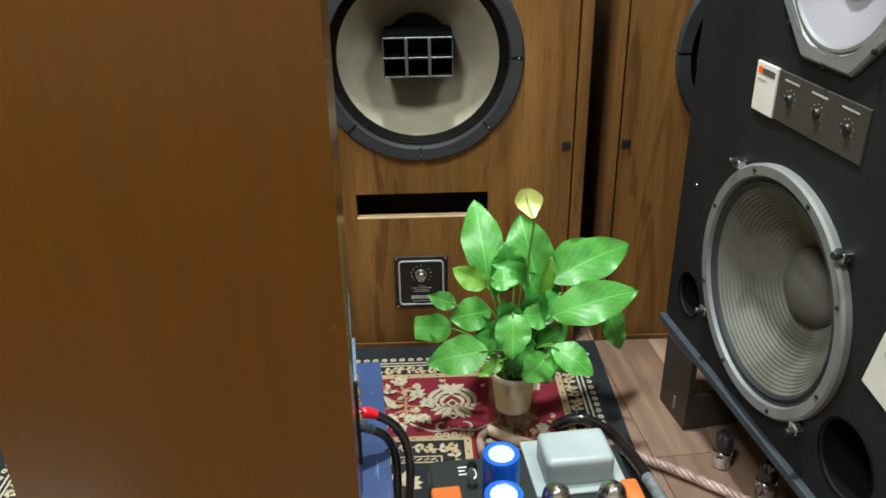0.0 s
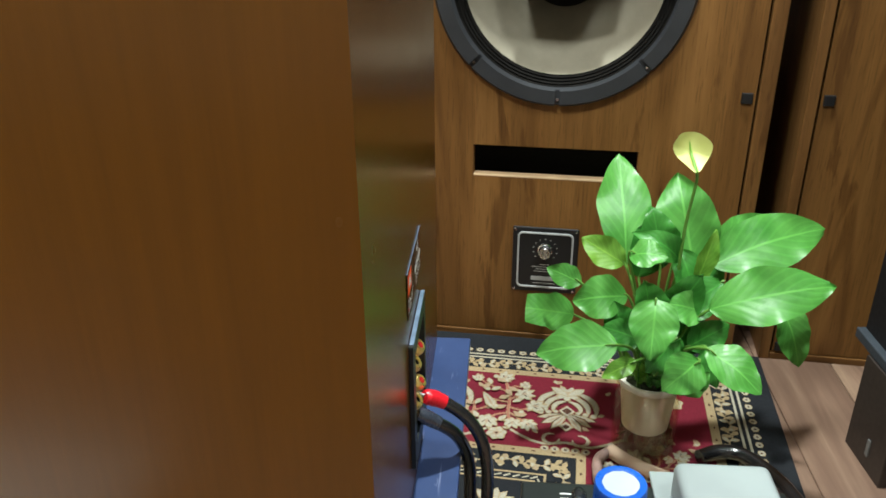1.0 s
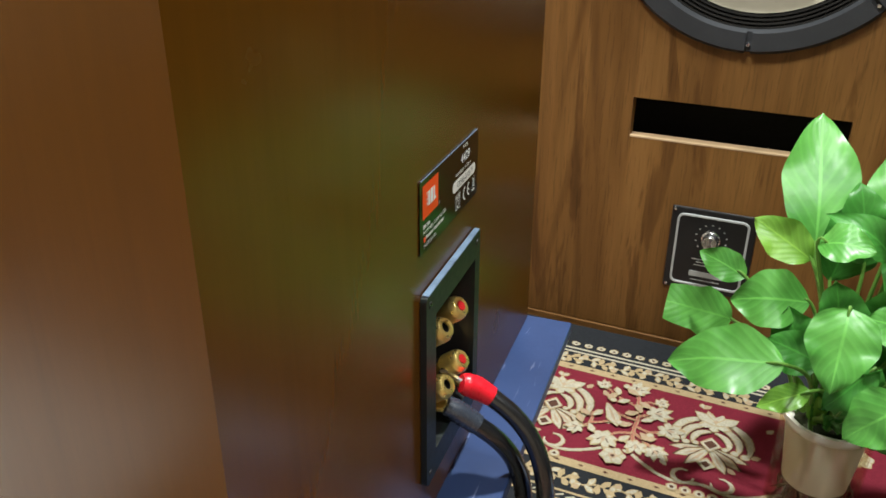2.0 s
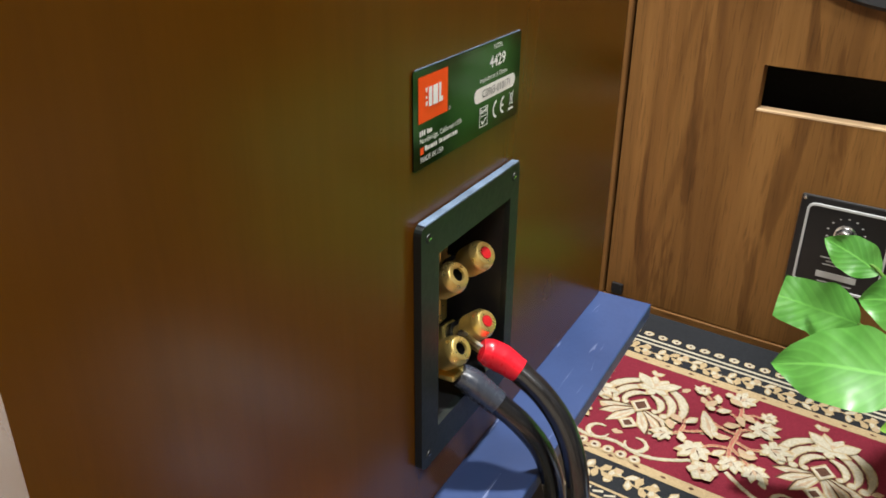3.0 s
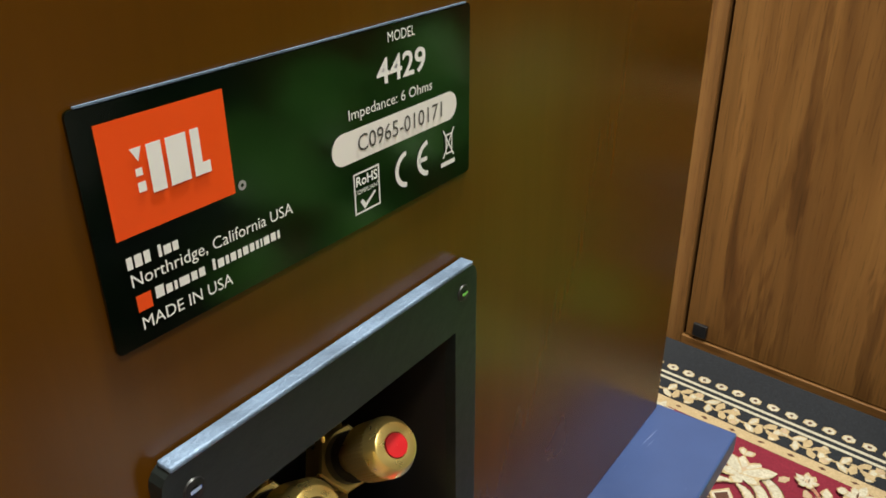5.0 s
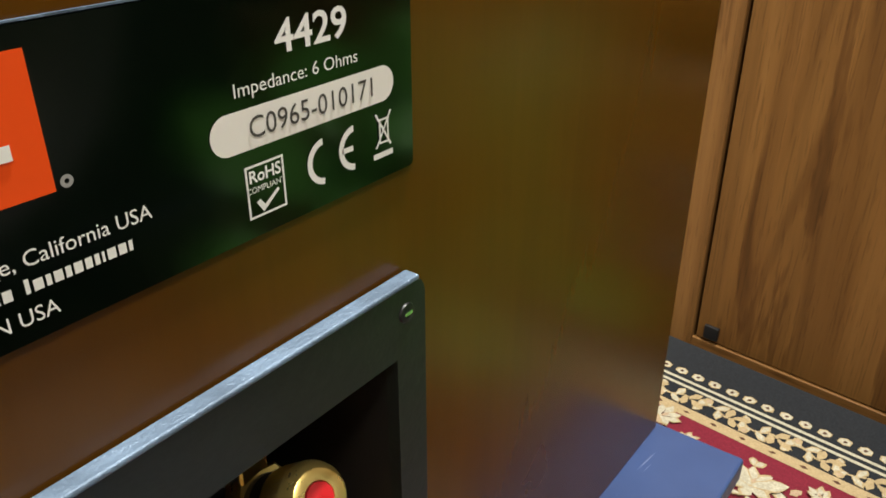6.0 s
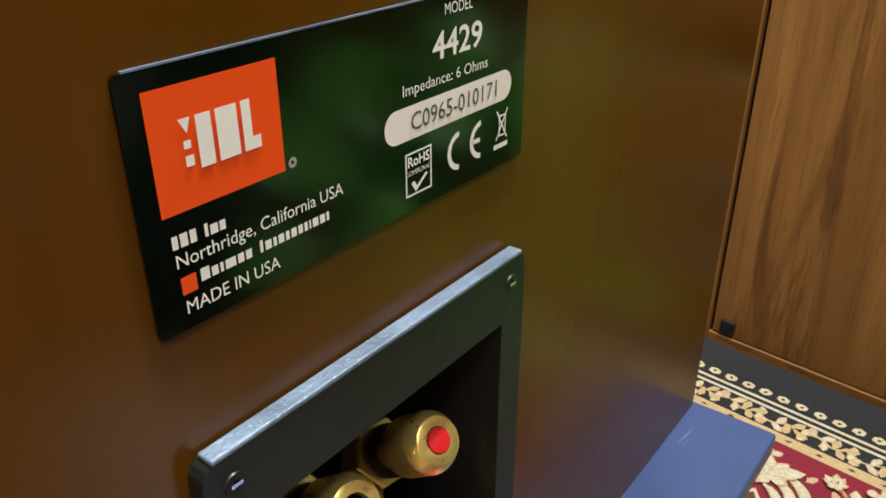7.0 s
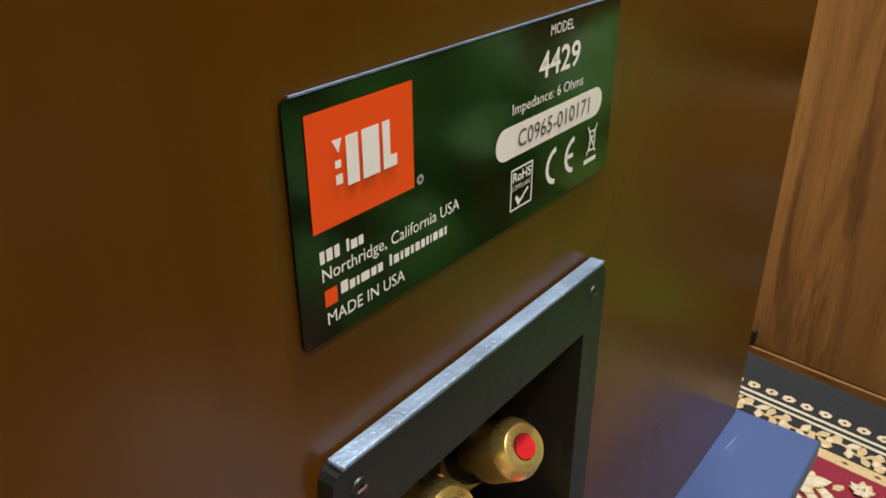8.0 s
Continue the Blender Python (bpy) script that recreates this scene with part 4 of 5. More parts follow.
def binding_post(y, z, core, length):
    """Gold terminal: knurled cap with a coloured core, a shaft, a collar and a flat lug."""
    X = Matrix.Translation((0.003, y, z)) @ Vector((0.76, -0.13, 0.63)).to_track_quat("Z", "Y").to_matrix().to_4x4()
    post = part("binding_post", lathe([(0.0030, -0.0012), (0.0033, 0.0), (0.0056, 0.0), (0.0059, -0.0002), (0.0072, -0.0026), (0.0076, -0.0034)], 40, X), GOLD, mon, "gold-plated binding post", True)
    part("knurled_cap", lathe([(0.0075, -0.0034), (0.0077, -0.0042), (0.0076, -0.0140), (0.0071, -0.0150), (0.0055, -0.0156)], 96, X, wobble=lambda i, r, h: 1.0 + (0.009 if i % 2 else -0.006)), GOLD_KNURL, post)
    part("core", lathe([(0.0031, -0.0012), (0.0030, 0.0003), (0.0001, 0.0005)] if core != PLASTIC_BLACK else [(0.0037, -0.0012), (0.0030, -0.0065), (0.0001, -0.0066)], 24, X), core, post, "red centre" if core == RED_PLASTIC else "dark hollow centre")
    part("shaft", lathe([(0.0046, -0.015), (0.0046, -length)], 24, X), GOLD, post, "", True)
    part("collar", lathe([(0.0046, -0.0265), (0.0088, -0.0265), (0.0094, -0.0273), (0.0094, -0.036), (0.0046, -0.0365)], 6, X), GOLD, post)
    part("core_ring", lathe([(0.0048, -0.0225), (0.0070, -0.0225), (0.0070, -0.0262), (0.0048, -0.0262)], 24, X), PLASTIC_BLACK, post)


for y, z, core in ((0.8085, 0.4197, RED_PLASTIC), (0.8130, 0.3790, RED_PLASTIC), (0.7807, 0.4204, PLASTIC_BLACK), (0.7850, 0.3783, PLASTIC_BLACK)):
    binding_post(y - YC, z - ZB, core, 0.042)
for y in (0.7985,):
    part("link_bar", box(-0.024, -0.022, 0.781 - YC, 0.789 - YC, 0.372 - ZB, 0.420 - ZB, 0.0005, 1), GOLD, tp, "gold link strip between two posts")
    part("link_bar", box(-0.024, -0.022, 0.808 - YC, 0.816 - YC, 0.372 - ZB, 0.420 - ZB, 0.0005, 1), GOLD, tp, "gold link strip between two posts")

# rating label
ly0, ly1, lz0, lz1 = 0.7452 - YC, 0.8428 - YC, 0.4803 - ZB, 0.5200 - ZB
bm = box(0.0002, 0.0008, ly0, ly1, lz0, lz1)
bmesh.ops.bevel(bm, geom=[e for e in bm.edges if abs(e.verts[0].co.x - e.verts[1].co.x) > 0.0004], offset=0.0011, segments=4, profile=0.5, affect="EDGES")
lab = part("rating_label", bm, LABEL_GREEN, mon, "dark green rating label with orange square and white print")
part("label_edge", box(0.0003, 0.0008, ly0 + 0.0016, ly1 - 0.0016, lz1 - 0.0002, lz1 + 0.0003), BEVEL_GREY, lab, "cut top edge of the label in the pale highlight colour")
LX = 0.00095


def on_label(u, v):
    """Label coordinates in millimetres from its lower left corner."""
    return ly0 + u * 0.001, lz0 + v * 0.001


def flat(name, mat, pts, parent, x=LX, label=""):
    bm = bmesh.new()
    bm.faces.new([bm.verts.new((x, *on_label(u, v))) for u, v in pts])
    return part(name, bm, mat, parent, label)


def rect(u0, u1, v0, v1):
    return [(u0, v0), (u1, v0), (u1, v1), (u0, v1)]


sq = flat("orange_square", ORANGE, rect(3.6, 26.7, 18.7, 36.8), lab, label="orange square with a plain white mark")
mk = bmesh.new()
for pts in ([(8.4, 32.0), (10.4, 32.0), (9.6, 29.8)], rect(8.8, 10.0, 27.6, 28.8), rect(8.8, 10.2, 25.0, 26.6), rect(11.2, 13.8, 24.2, 32.0), rect(14.6, 18.4, 24.2, 32.0), rect(19.2, 22.4, 24.2, 26.2), rect(19.2, 20.9, 26.2, 32.0)):
    mk.faces.new([mk.verts.new((LX + 0.0002, *on_label(u, v))) for u, v in pts])
part("maker_mark", mk, WHITE_INK, sq, "plain white blocks of the maker's mark")
TURN = (90, 0, 90)


def print_line(text, u, v, size, mat=WHITE_INK, align="LEFT", bold=0.0, stretch=1.0):
    ob = writing("lettering", text, size * 0.001, mat, lab, (LX, *on_label(u, v)), TURN, align, bold)
    ob.scale.x = stretch
    return ob


def print_bar(u0, u1, v0, v1, mat=WHITE_INK):
    return flat("print_bar", mat, rect(u0, u1, v0, v1), lab)


for u0, u1, v1 in ((4.5, 5.5, 15.6), (5.9, 7.2, 15.6), (7.6, 8.7, 15.6), (10.2, 10.8, 15.6), (11.2, 12.6, 15.1), (12.9, 14.0, 15.1)):
    print_bar(u0, u1, 13.5, v1)
print_line("Northridge, California USA", 4.5, 10.4, 3.2, stretch=0.975)
flat("orange_mark", ORANGE, rect(4.9, 7.6, 5.9, 8.8), lab)
for k, (u0, u1) in enumerate(((8.4, 10.0), (10.4, 11.6), (12.0, 12.6), (13.0, 15.0), (15.4, 16.6), (17.0, 18.2), (19.9, 20.5), (21.0, 22.3), (22.7, 23.4), (23.8, 25.0), (25.4, 26.2), (26.6, 27.8), (28.2, 29.2), (29.6, 30.3), (30.7, 31.1), (31.5, 32.8), (33.2, 34.4), (34.8, 35.4))):
    print_bar(u0, u1, 6.8, 8.9 if k in (0, 6) else 8.4)
print_line("MADE IN USA", 5.0, 2.6, 3.2, stretch=0.95)
print_line("MODEL", 72.8, 36.2, 3.0, WHITE_INK, "CENTER", stretch=0.90)
print_line("4429", 72.8, 28.4, 7.2, WHITE_INK, "CENTER", 0.00012, 1.12)
print_line("Impedance: 6 Ohms", 69.3, 23.5, 3.1, WHITE_INK, "CENTER", stretch=1.09)
pill = bmesh.new()
ring = []
for i in range(36):
    a = 2 * math.pi * (i + 0.5) / 36
    u = (88.8 if math.cos(a) > 0 else 53.8) + 3.3 * math.cos(a)
    ring.append(pill.verts.new((LX, *on_label(u, 18.2 + 3.3 * math.sin(a)))))
pill.faces.new(ring)
pl = part("serial_field", pill, PILL, lab, "pale rounded serial number field")
ob = writing("lettering", "C0965-010171", 0.0050, DARK_INK, pl, (LX + 0.0002, *on_label(72.4, 16.6)), TURN, "CENTER")
ob.scale.x = 0.98
rh = bmesh.new()
for a in (rect(55.5, 63.5, 3.6, 4.0), rect(55.5, 63.5, 12.2, 12.6), rect(55.5, 55.9, 4.0, 12.2), rect(63.1, 63.5, 4.0, 12.2)):
    rh.faces.new([rh.verts.new((LX, *on_label(u + 0.6, v - 0.3))) for u, v in a])
for a in ([(57.2, 6.2), (58.0, 6.6), (58.9, 5.4), (58.5, 4.2)], [(58.5, 4.2), (58.9, 5.4), (61.8, 7.4), (62.2, 7.0)]):
    rh.faces.new([rh.verts.new((LX, *on_label(u + 0.6, v - 0.3))) for u, v in a])
part("check_box", rh, WHITE_INK, lab)
print_line("RoHS", 60.1, 9.4, 2.9, WHITE_INK, "CENTER", 0.00006)
print_line("COMPLIANT", 60.1, 7.6, 1.45, WHITE_INK, "CENTER")


def arc_band(bm, u, v, r, w, a0, a1, n=14):
    P = lambda rad, k: (LX, *on_label(u + rad * math.cos(radians(a0 + (a1 - a0) * k / n)), v + rad * math.sin(radians(a0 + (a1 - a0) * k / n))))
    for k in range(n):
        quad(bm, P(r, k), P(r, k + 1), P(r - w, k + 1), P(r - w, k))


ce = bmesh.new()
arc_band(ce, 73.5, 8.2, 4.2, 1.15, 95, 265)
arc_band(ce, 81.2, 8.4, 4.2, 1.15, 95, 265)
ce.faces.new([ce.verts.new((LX, *on_label(u, v))) for u, v in rect(77.8, 80.6, 7.9, 8.9)])
part("ce_sign", ce, WHITE_INK, lab)
bn = bmesh.new()
for a in (rect(84.8, 90.2, 4.4, 5.5), [(85.4, 6.6), (85.8, 6.4), (90.0, 13.0), (89.6, 13.2)], [(89.4, 6.4), (89.8, 6.6), (85.8, 13.2), (85.4, 13.0)], rect(86.2, 89.2, 11.6, 12.0), rect(86.4, 86.8, 7.4, 11.6), rect(88.6, 89.0, 7.4, 11.6), rect(86.4, 89.0, 7.2, 7.6)):
    bn.faces.new([bn.verts.new((LX + 0.00003 * len(bn.faces), *on_label(u + 1.2, v - 0.2))) for u, v in a])
part("bin_sign", bn, WHITE_INK, lab)
rg = bmesh.new()
arc_band(rg, 28.3, 19.6, 0.9, 0.55, 0, 360, 16)
part("registered_sign", rg, GREY_INK, lab)

# ---- blue stand under it ----
stand = thing("speaker_stand", "blue painted board stand, scratched, carrying the brown monitor", "stand", pose(-0.20, 0.79, 0))
part("top_board", box(-0.215, 0.196, -0.235, 0.226, 0.288, 0.2995, 0.0012), BLUE, stand, "scratched blue painted board")
for x in (-0.185, 0.13):
    for y in (-0.20, 0.19):
        part("leg", box(x - 0.02, x + 0.02, y - 0.02, y + 0.02, 0.0, 0.288, 0.002), STAND_WOOD, stand)

# ---- thick speaker leads ----
red_lead = thing("speaker_cable", "thick black speaker cable with a red heat-shrink end", "cable", pose(0, 0, 0))
part("jacket", tube([(-0.022, 0.8075, 0.3608), (-0.004, 0.8075, 0.3484), (0.010, 0.8055, 0.3322), (0.019, 0.802, 0.308), (0.022, 0.799, 0.270), (0.018, 0.790, 0.20), (0.014, 0.77, 0.10), (0.012, 0.74, 0.030), (0.020, 0.66, 0.018), (0.05, 0.55, 0.017)], 0.0060), CABLE_BLACK, red_lead, "", True)
part("red_sleeve", tube([(-0.0370, 0.8010, 0.3690), (-0.034, 0.8030, 0.3676), (-0.028, 0.8060, 0.3642), (-0.0185, 0.8078, 0.3588)], [0.0056, 0.0073, 0.0076, 0.0064]), RED_SLEEVE, red_lead, "red heat-shrink sleeve", True)
part("spade_lug", tube([(-0.052, 0.806, 0.371), (-0.0365, 0.8012, 0.3688)], 0.0030, 10), STEEL, red_lead)
black_lead = thing("speaker_cable", "thick black speaker cable with a dark grey heat-shrink end", "cable", pose(0, 0, 0))
part("jacket", tube([(-0.028, 0.7937, 0.3485), (-0.012, 0.8000, 0.3330), (-0.002, 0.8080, 0.312), (0.004, 0.812, 0.285), (0.005, 0.810, 0.250), (0.004, 0.803, 0.20), (0.003, 0.79, 0.10), (0.004, 0.76, 0.028), (0.004, 0.68, 0.016), (0.02, 0.55, 0.015)], 0.0060), CABLE_BLACK, black_lead, "", True)
part("grey_sleeve", tube([(-0.0430, 0.7890, 0.3592), (-0.036, 0.7915, 0.3548), (-0.024, 0.7948, 0.3455)], [0.0064, 0.0074, 0.0066]), SLEEVE_GREY, black_lead, "dark grey heat-shrink sleeve", True)
part("spade_lug", box(-0.058, -0.042, 0.781, 0.7955, 0.3590, 0.3615, 0.0008, 1), GOLD, black_lead, "gold spade lug")

# ---- black studio speaker on a wooden base ----
BLK = Matrix(((0.04, 0.9992, 0, 0.5755), (-0.9992, 0.04, 0, 1.2860), (0, 0, 1, 0), (0, 0, 0, 1)))
bs = thing("studio_speaker", "large black studio speaker with silver-framed woofer, scuffed paint", "speaker", BLK)
BW, B0, B1 = 0.640, 0.170, 1.215
wc, wz = 0.322, 0.402
bm = bmesh.new()
half, qx, qz, qh = 0.176, 0.5547, 0.272, 0.0567
for a in ((0, 0.146, B0, 0.222), (0, 0.042, 0.222, 0.302), (0.122, 0.146, 0.222, 0.302), (0, 0.146, 0.302, 0.762), (0.146, 0.498, B0, 0.226), (0.146, 0.498, 0.578, 0.762),
          (0.498, BW, B0, qz - qh), (qx + qh, BW, qz - qh, qz + qh), (0.498, BW, qz + qh, 0.762), (0, 0.238, 0.762, 1.002), (0.478, BW, 0.762, 1.002), (0, BW, 1.002, B1)):
    plate_xz(bm, *a, 0)
round_hole(bm, wc, wz, 0.172, half, 0, 0.02)
round_hole(bm, 0.358, 0.882, 0.110, 0.12, 0, 0.02)
round_hole(bm, 0.082, 0.262, 0.0395, 0.04, 0, 0.02)
round_hole(bm, qx, qz, 0.0545, qh, 0, 0.02)
part("front_board", bm, BLACK, bs)
for a in ((-0.001, 0.019, 0.0006, 0.45, B0 + 0.004, B1), (BW - 0.019, BW + 0.001, 0.0006, 0.45, B0 + 0.004, B1)):
    part("side_panel", box(*a, 0.002), BLACK, bs)
part("top_panel", box(0.019, BW - 0.019, 0.0006, 0.45, B1 - 0.02, B1), BLACK, bs)
part("bottom_panel", box(0.019, BW - 0.019, 0.022, 0.45, B0 + 0.004, B0 + 0.022), BLACK, bs)
part("back_panel", box(0.019, BW - 0.019, 0.43, 0.449, B0 + 0.022, B1 - 0.02), BLACK, bs)
part("bottom_ledge", box(-0.004, BW + 0.004, -0.012, 0.022, B0 - 0.012, B0 + 0.004, 0.002), LEDGE, bs, "scuffed bottom edge, greyed for the light along it")
W = Matrix.Translation((wc, 0, wz)) @ OUT
wf = part("woofer_frame", lathe([(0.194, 0.0), (0.1945, 0.010), (0.191, 0.014), (0.176, 0.013), (0.173, 0.006), (0.172, -0.004)], 96, W), SILVER, bs, "silver cast woofer frame", True)
prof = [(0.175, 0.006), (0.172, 0.0075), (0.168, 0.004), (0.163, 0.0075), (0.158, 0.002)]
part("surround", lathe(prof, 96, W), RUBBER, wf, "dark grey surround", True)
prof = []
for i in range(96):
    q = i / 95
    prof.append((0.158 - 0.100 * q, 0.002 - 0.082 * q + (0.0008 * math.sin(q * 2 * math.pi * 19) if q < 0.85 else 0)))
part("cone", lathe(prof, 96, W), GREY_CONE, wf, "grey ribbed cone", True)
prof = [(0.062 * math.cos(radians(a)), -0.078 + 0.040 * math.sin(radians(a))) for a in range(0, 91, 10)]
prof[-1] = (0.0002, prof[-1][1])
part("dust_cap", lathe(prof, 48, W), GREY_CONE, wf, "pale domed dust cap", True)
for k in range(8):
    a = radians(22.5 + 45 * k)
    part("bolt", lathe([(0.0001, 0.0165), (0.003, 0.016), (0.0036, 0.0135)], 10, Matrix.Translation((wc + 0.184 * math.cos(a), 0, wz + 0.184 * math.sin(a))) @ OUT), PLASTIC_BLACK, wf)
for a in (128, 42, 218, 312):
    ca, sa = math.cos(radians(a)), math.sin(radians(a))
    x, z = wc + 0.204 * ca, wz + 0.204 * sa
    cl = part("clamp", box(x - 0.010, x + 0.010, -0.016, 0.001, z - 0.007, z + 0.007, 0.002), STEEL, bs, "small steel driver clamp")
    part("clamp_screw", lathe([(0.0001, 0.026), (0.005, 0.026), (0.006, 0.023), (0.006, 0.012)], 14, Matrix.Translation((x + 0.004 * ca, 0, z + 0.004 * sa)) @ OUT), SATIN_BLACK, cl)
# upper driver with an eight-sided frame
mc, mz = 0.358, 0.882
M2 = Matrix.Translation((mc, 0, mz)) @ OUT @ Matrix.Rotation(radians(22.5), 4, "Z")
md = part("mid_frame", lathe([(0.140, 0.0), (0.140, 0.006), (0.136, 0.009), (0.118, 0.009)], 8, M2), SILVER, bs, "silver eight-sided driver frame")
M3 = Matrix.Translation((mc, 0, mz)) @ OUT
part("frame_face", lathe([(0.124, 0.0085), (0.114, 0.0092), (0.111, 0.004)], 64, M3), SILVER, md, "", True)
part("surround", lathe([(0.112, 0.004), (0.109, 0.007), (0.105, 0.007), (0.102, 0.003)], 64, M3), SILVER, md, "", True)
part("cone", lathe([(0.102, 0.003), (0.072, -0.010), (0.045, -0.020)], 64, M3), plain("pale_cone", (0.27, 0.25, 0.28), 0.6, vary=0.12, scale=20), md, "pale lilac-grey cone", True)
part("dust_cap", lathe([(0.046, -0.020), (0.040, -0.012), (0.022, -0.004), (0.0002, -0.001)], 40, M3), plain("cap_paper", (0.33, 0.30, 0.28), 0.7, vary=0.2), md, "", True)
for k in range(8):
    a = radians(45 * k)
    part("bolt", lathe([(0.0001, 0.0120), (0.0032, 0.0115), (0.0038, 0.008)], 10, Matrix.Translation((mc + 0.128 * math.cos(a), 0, mz + 0.128 * math.sin(a))) @ OUT), PLASTIC_BLACK, md)
# control panel and paper card
cp = part("control_panel", box(0.255, 0.458, -0.003, 0.001, 0.653, 0.724, 0.001), PANEL_GREY, bs, "dark grey level control panel")
for k in range(3):
    x = 0.290 + 0.066 * k
    part("level_knob", lathe([(0.0001, 0.005), (0.005, 0.005), (0.006, 0.0042), (0.007, 0.0)], 24, Matrix.Translation((x, -0.003, 0.690)) @ OUT), PLASTIC_BLACK, cp, "small dark level knob", True)
    part("print_bar", box(x - 0.018, x + 0.018, -0.0036, -0.0031, 0.7125, 0.7150), GREY_INK, cp)
    for a in range(-30, 211, 40):
        px, pz = x + 0.0125 * math.cos(radians(a)), 0.690 + 0.0125 * math.sin(radians(a))
        part("dial_mark", box(px - 0.0007, px + 0.0007, -0.0036, -0.0031, pz - 0.0007, pz + 0.0007), GREY_INK, cp)
card = part("name_card", box(0.197, 0.2535, -0.0045, 0.0002, 0.652, 0.7245, 0.001), PAPER, bs, "white card with orange and black marks")
part("orange_mark", box(0.203, 0.213, -0.0052, -0.0047, 0.708, 0.718), ORANGE, card)
part("dark_mark", box(0.215, 0.248, -0.0052, -0.0047, 0.708, 0.717), DARK_INK, card)
part("print_bar", box(0.205, 0.228, -0.0052, -0.0047, 0.699, 0.7015), GREY_INK, card)
sheet = part("paper_sheet", box(-0.040, 0.040, -0.003, 0.0005, -0.042, 0.042, 0.0008), PAPER, bs, "white paper notice")
part("print_bar", box(-0.026, 0.020, -0.0036, -0.0031, 0.018, 0.023), GREY_INK, sheet)
sheet.matrix_basis = pose(0.598, 0, 0.432, 0, 12, 0)
for x, z, r in ((0.082, 0.262, 0.040), (qx, qz, 0.055)):
    pt = part("port_tube", lathe([(r + 0.0035, 0.0008), (r + 0.0028, 0.0022), (r + 0.0012, 0.0020), (r, -0.001), (r - 0.001, -0.006), (r - 0.001, -0.12)], 48, Matrix.Translation((x, 0, z)) @ OUT), HORN_BODY, bs, "round black bass port", True)
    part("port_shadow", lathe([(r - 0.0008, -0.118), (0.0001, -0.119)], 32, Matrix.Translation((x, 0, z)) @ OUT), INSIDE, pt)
for x, z in ((0.055, 0.47), ):
    part("screw", lathe([(0.0001, 0.002), (0.002, 0.0015), (0.0026, 0.0)], 10, Matrix.Translation((x, 0, z)) @ OUT), STEEL, bs)

base = thing("wooden_trestle", "dark-stained wooden trestle under the black speaker", "stand", pose(0.566, 1.187, 0, 0, 0, 4))
for y in (-0.052, -0.50):
    part("upright", box(0.0, 0.012, y, y + 0.104, 0.0, 0.1575, 0.0015), STAND_WOOD, base)
    part("foot_rail", box(0.0125, 0.43, y, y + 0.012, 0.0, 0.078, 0.0015), STAND_WOOD, base)
    part("rear_upright", box(0.4305, 0.4425, y, y + 0.104, 0.0, 0.1575, 0.0015), STAND_WOOD, base)
part("badge", box(-0.0016, 0.0002, -0.012, -0.004, 0.022, 0.050, 0.0005, 1), SILVER, base, "small silver strip on the upright")


# ---- potted peace lily in a glass jar ----
PX, PY = 0.247, 1.190
plant = thing("peace_lily", "green peace lily with one pale flower in a glass jar", "plant", pose(PX, PY, 0.0085))
jar = part("glass_jar", lathe([(0.0001, 0.001), (0.040, 0.001), (0.045, 0.004), (0.0465, 0.012), (0.0465, 0.118), (0.0475, 0.122), (0.0450, 0.123), (0.0440, 0.118), (0.0440, 0.012), (0.040, 0.0045), (0.0001, 0.004)], 56), JAR_GLASS, plant, "clear glass jar", True)
pot = part("inner_pot", lathe([(0.0001, 0.046), (0.030, 0.046), (0.0335, 0.049), (0.0415, 0.124), (0.0455, 0.126), (0.0462, 0.133), (0.0435, 0.134), (0.0400, 0.126), (0.0001, 0.118)], 56, wobble=lambda i, r, h: 1 + 0.006 * math.sin(i * 0.9)), POT, plant, "beige plastic inner pot", True)
part("moss", lathe([(0.040, 0.120), (0.030, 0.128), (0.012, 0.132), (0.0001, 0.131)], 32, wobble=lambda i, r, h: 1 + 0.06 * math.sin(i * 2.3)), SOIL, plant, "dark moss and soil")
rt = bmesh.new()
rq = random.Random(3)
for k in range(70):
    a = rq.uniform(0, 6.28)
    r0, r1 = rq.uniform(0.010, 0.033), rq.uniform(0.022, 0.042)
    b = a + rq.uniform(-1.4, 1.4)
    tube([(r0 * math.cos(a), r0 * math.sin(a), rq.uniform(0.04, 0.055)), (0.5 * (r0 + r1) * math.cos(0.5 * (a + b)) * 1.2, 0.5 * (r0 + r1) * math.sin(0.5 * (a + b)) * 1.2, rq.uniform(0.025, 0.05)), (r1 * math.cos(b), r1 * math.sin(b), rq.uniform(0.006, 0.035))], [0.0012, 0.0010, 0.0006], 5, 4, rt)
part("roots", rt, ROOT, plant, "tangled brown roots in the jar", True)


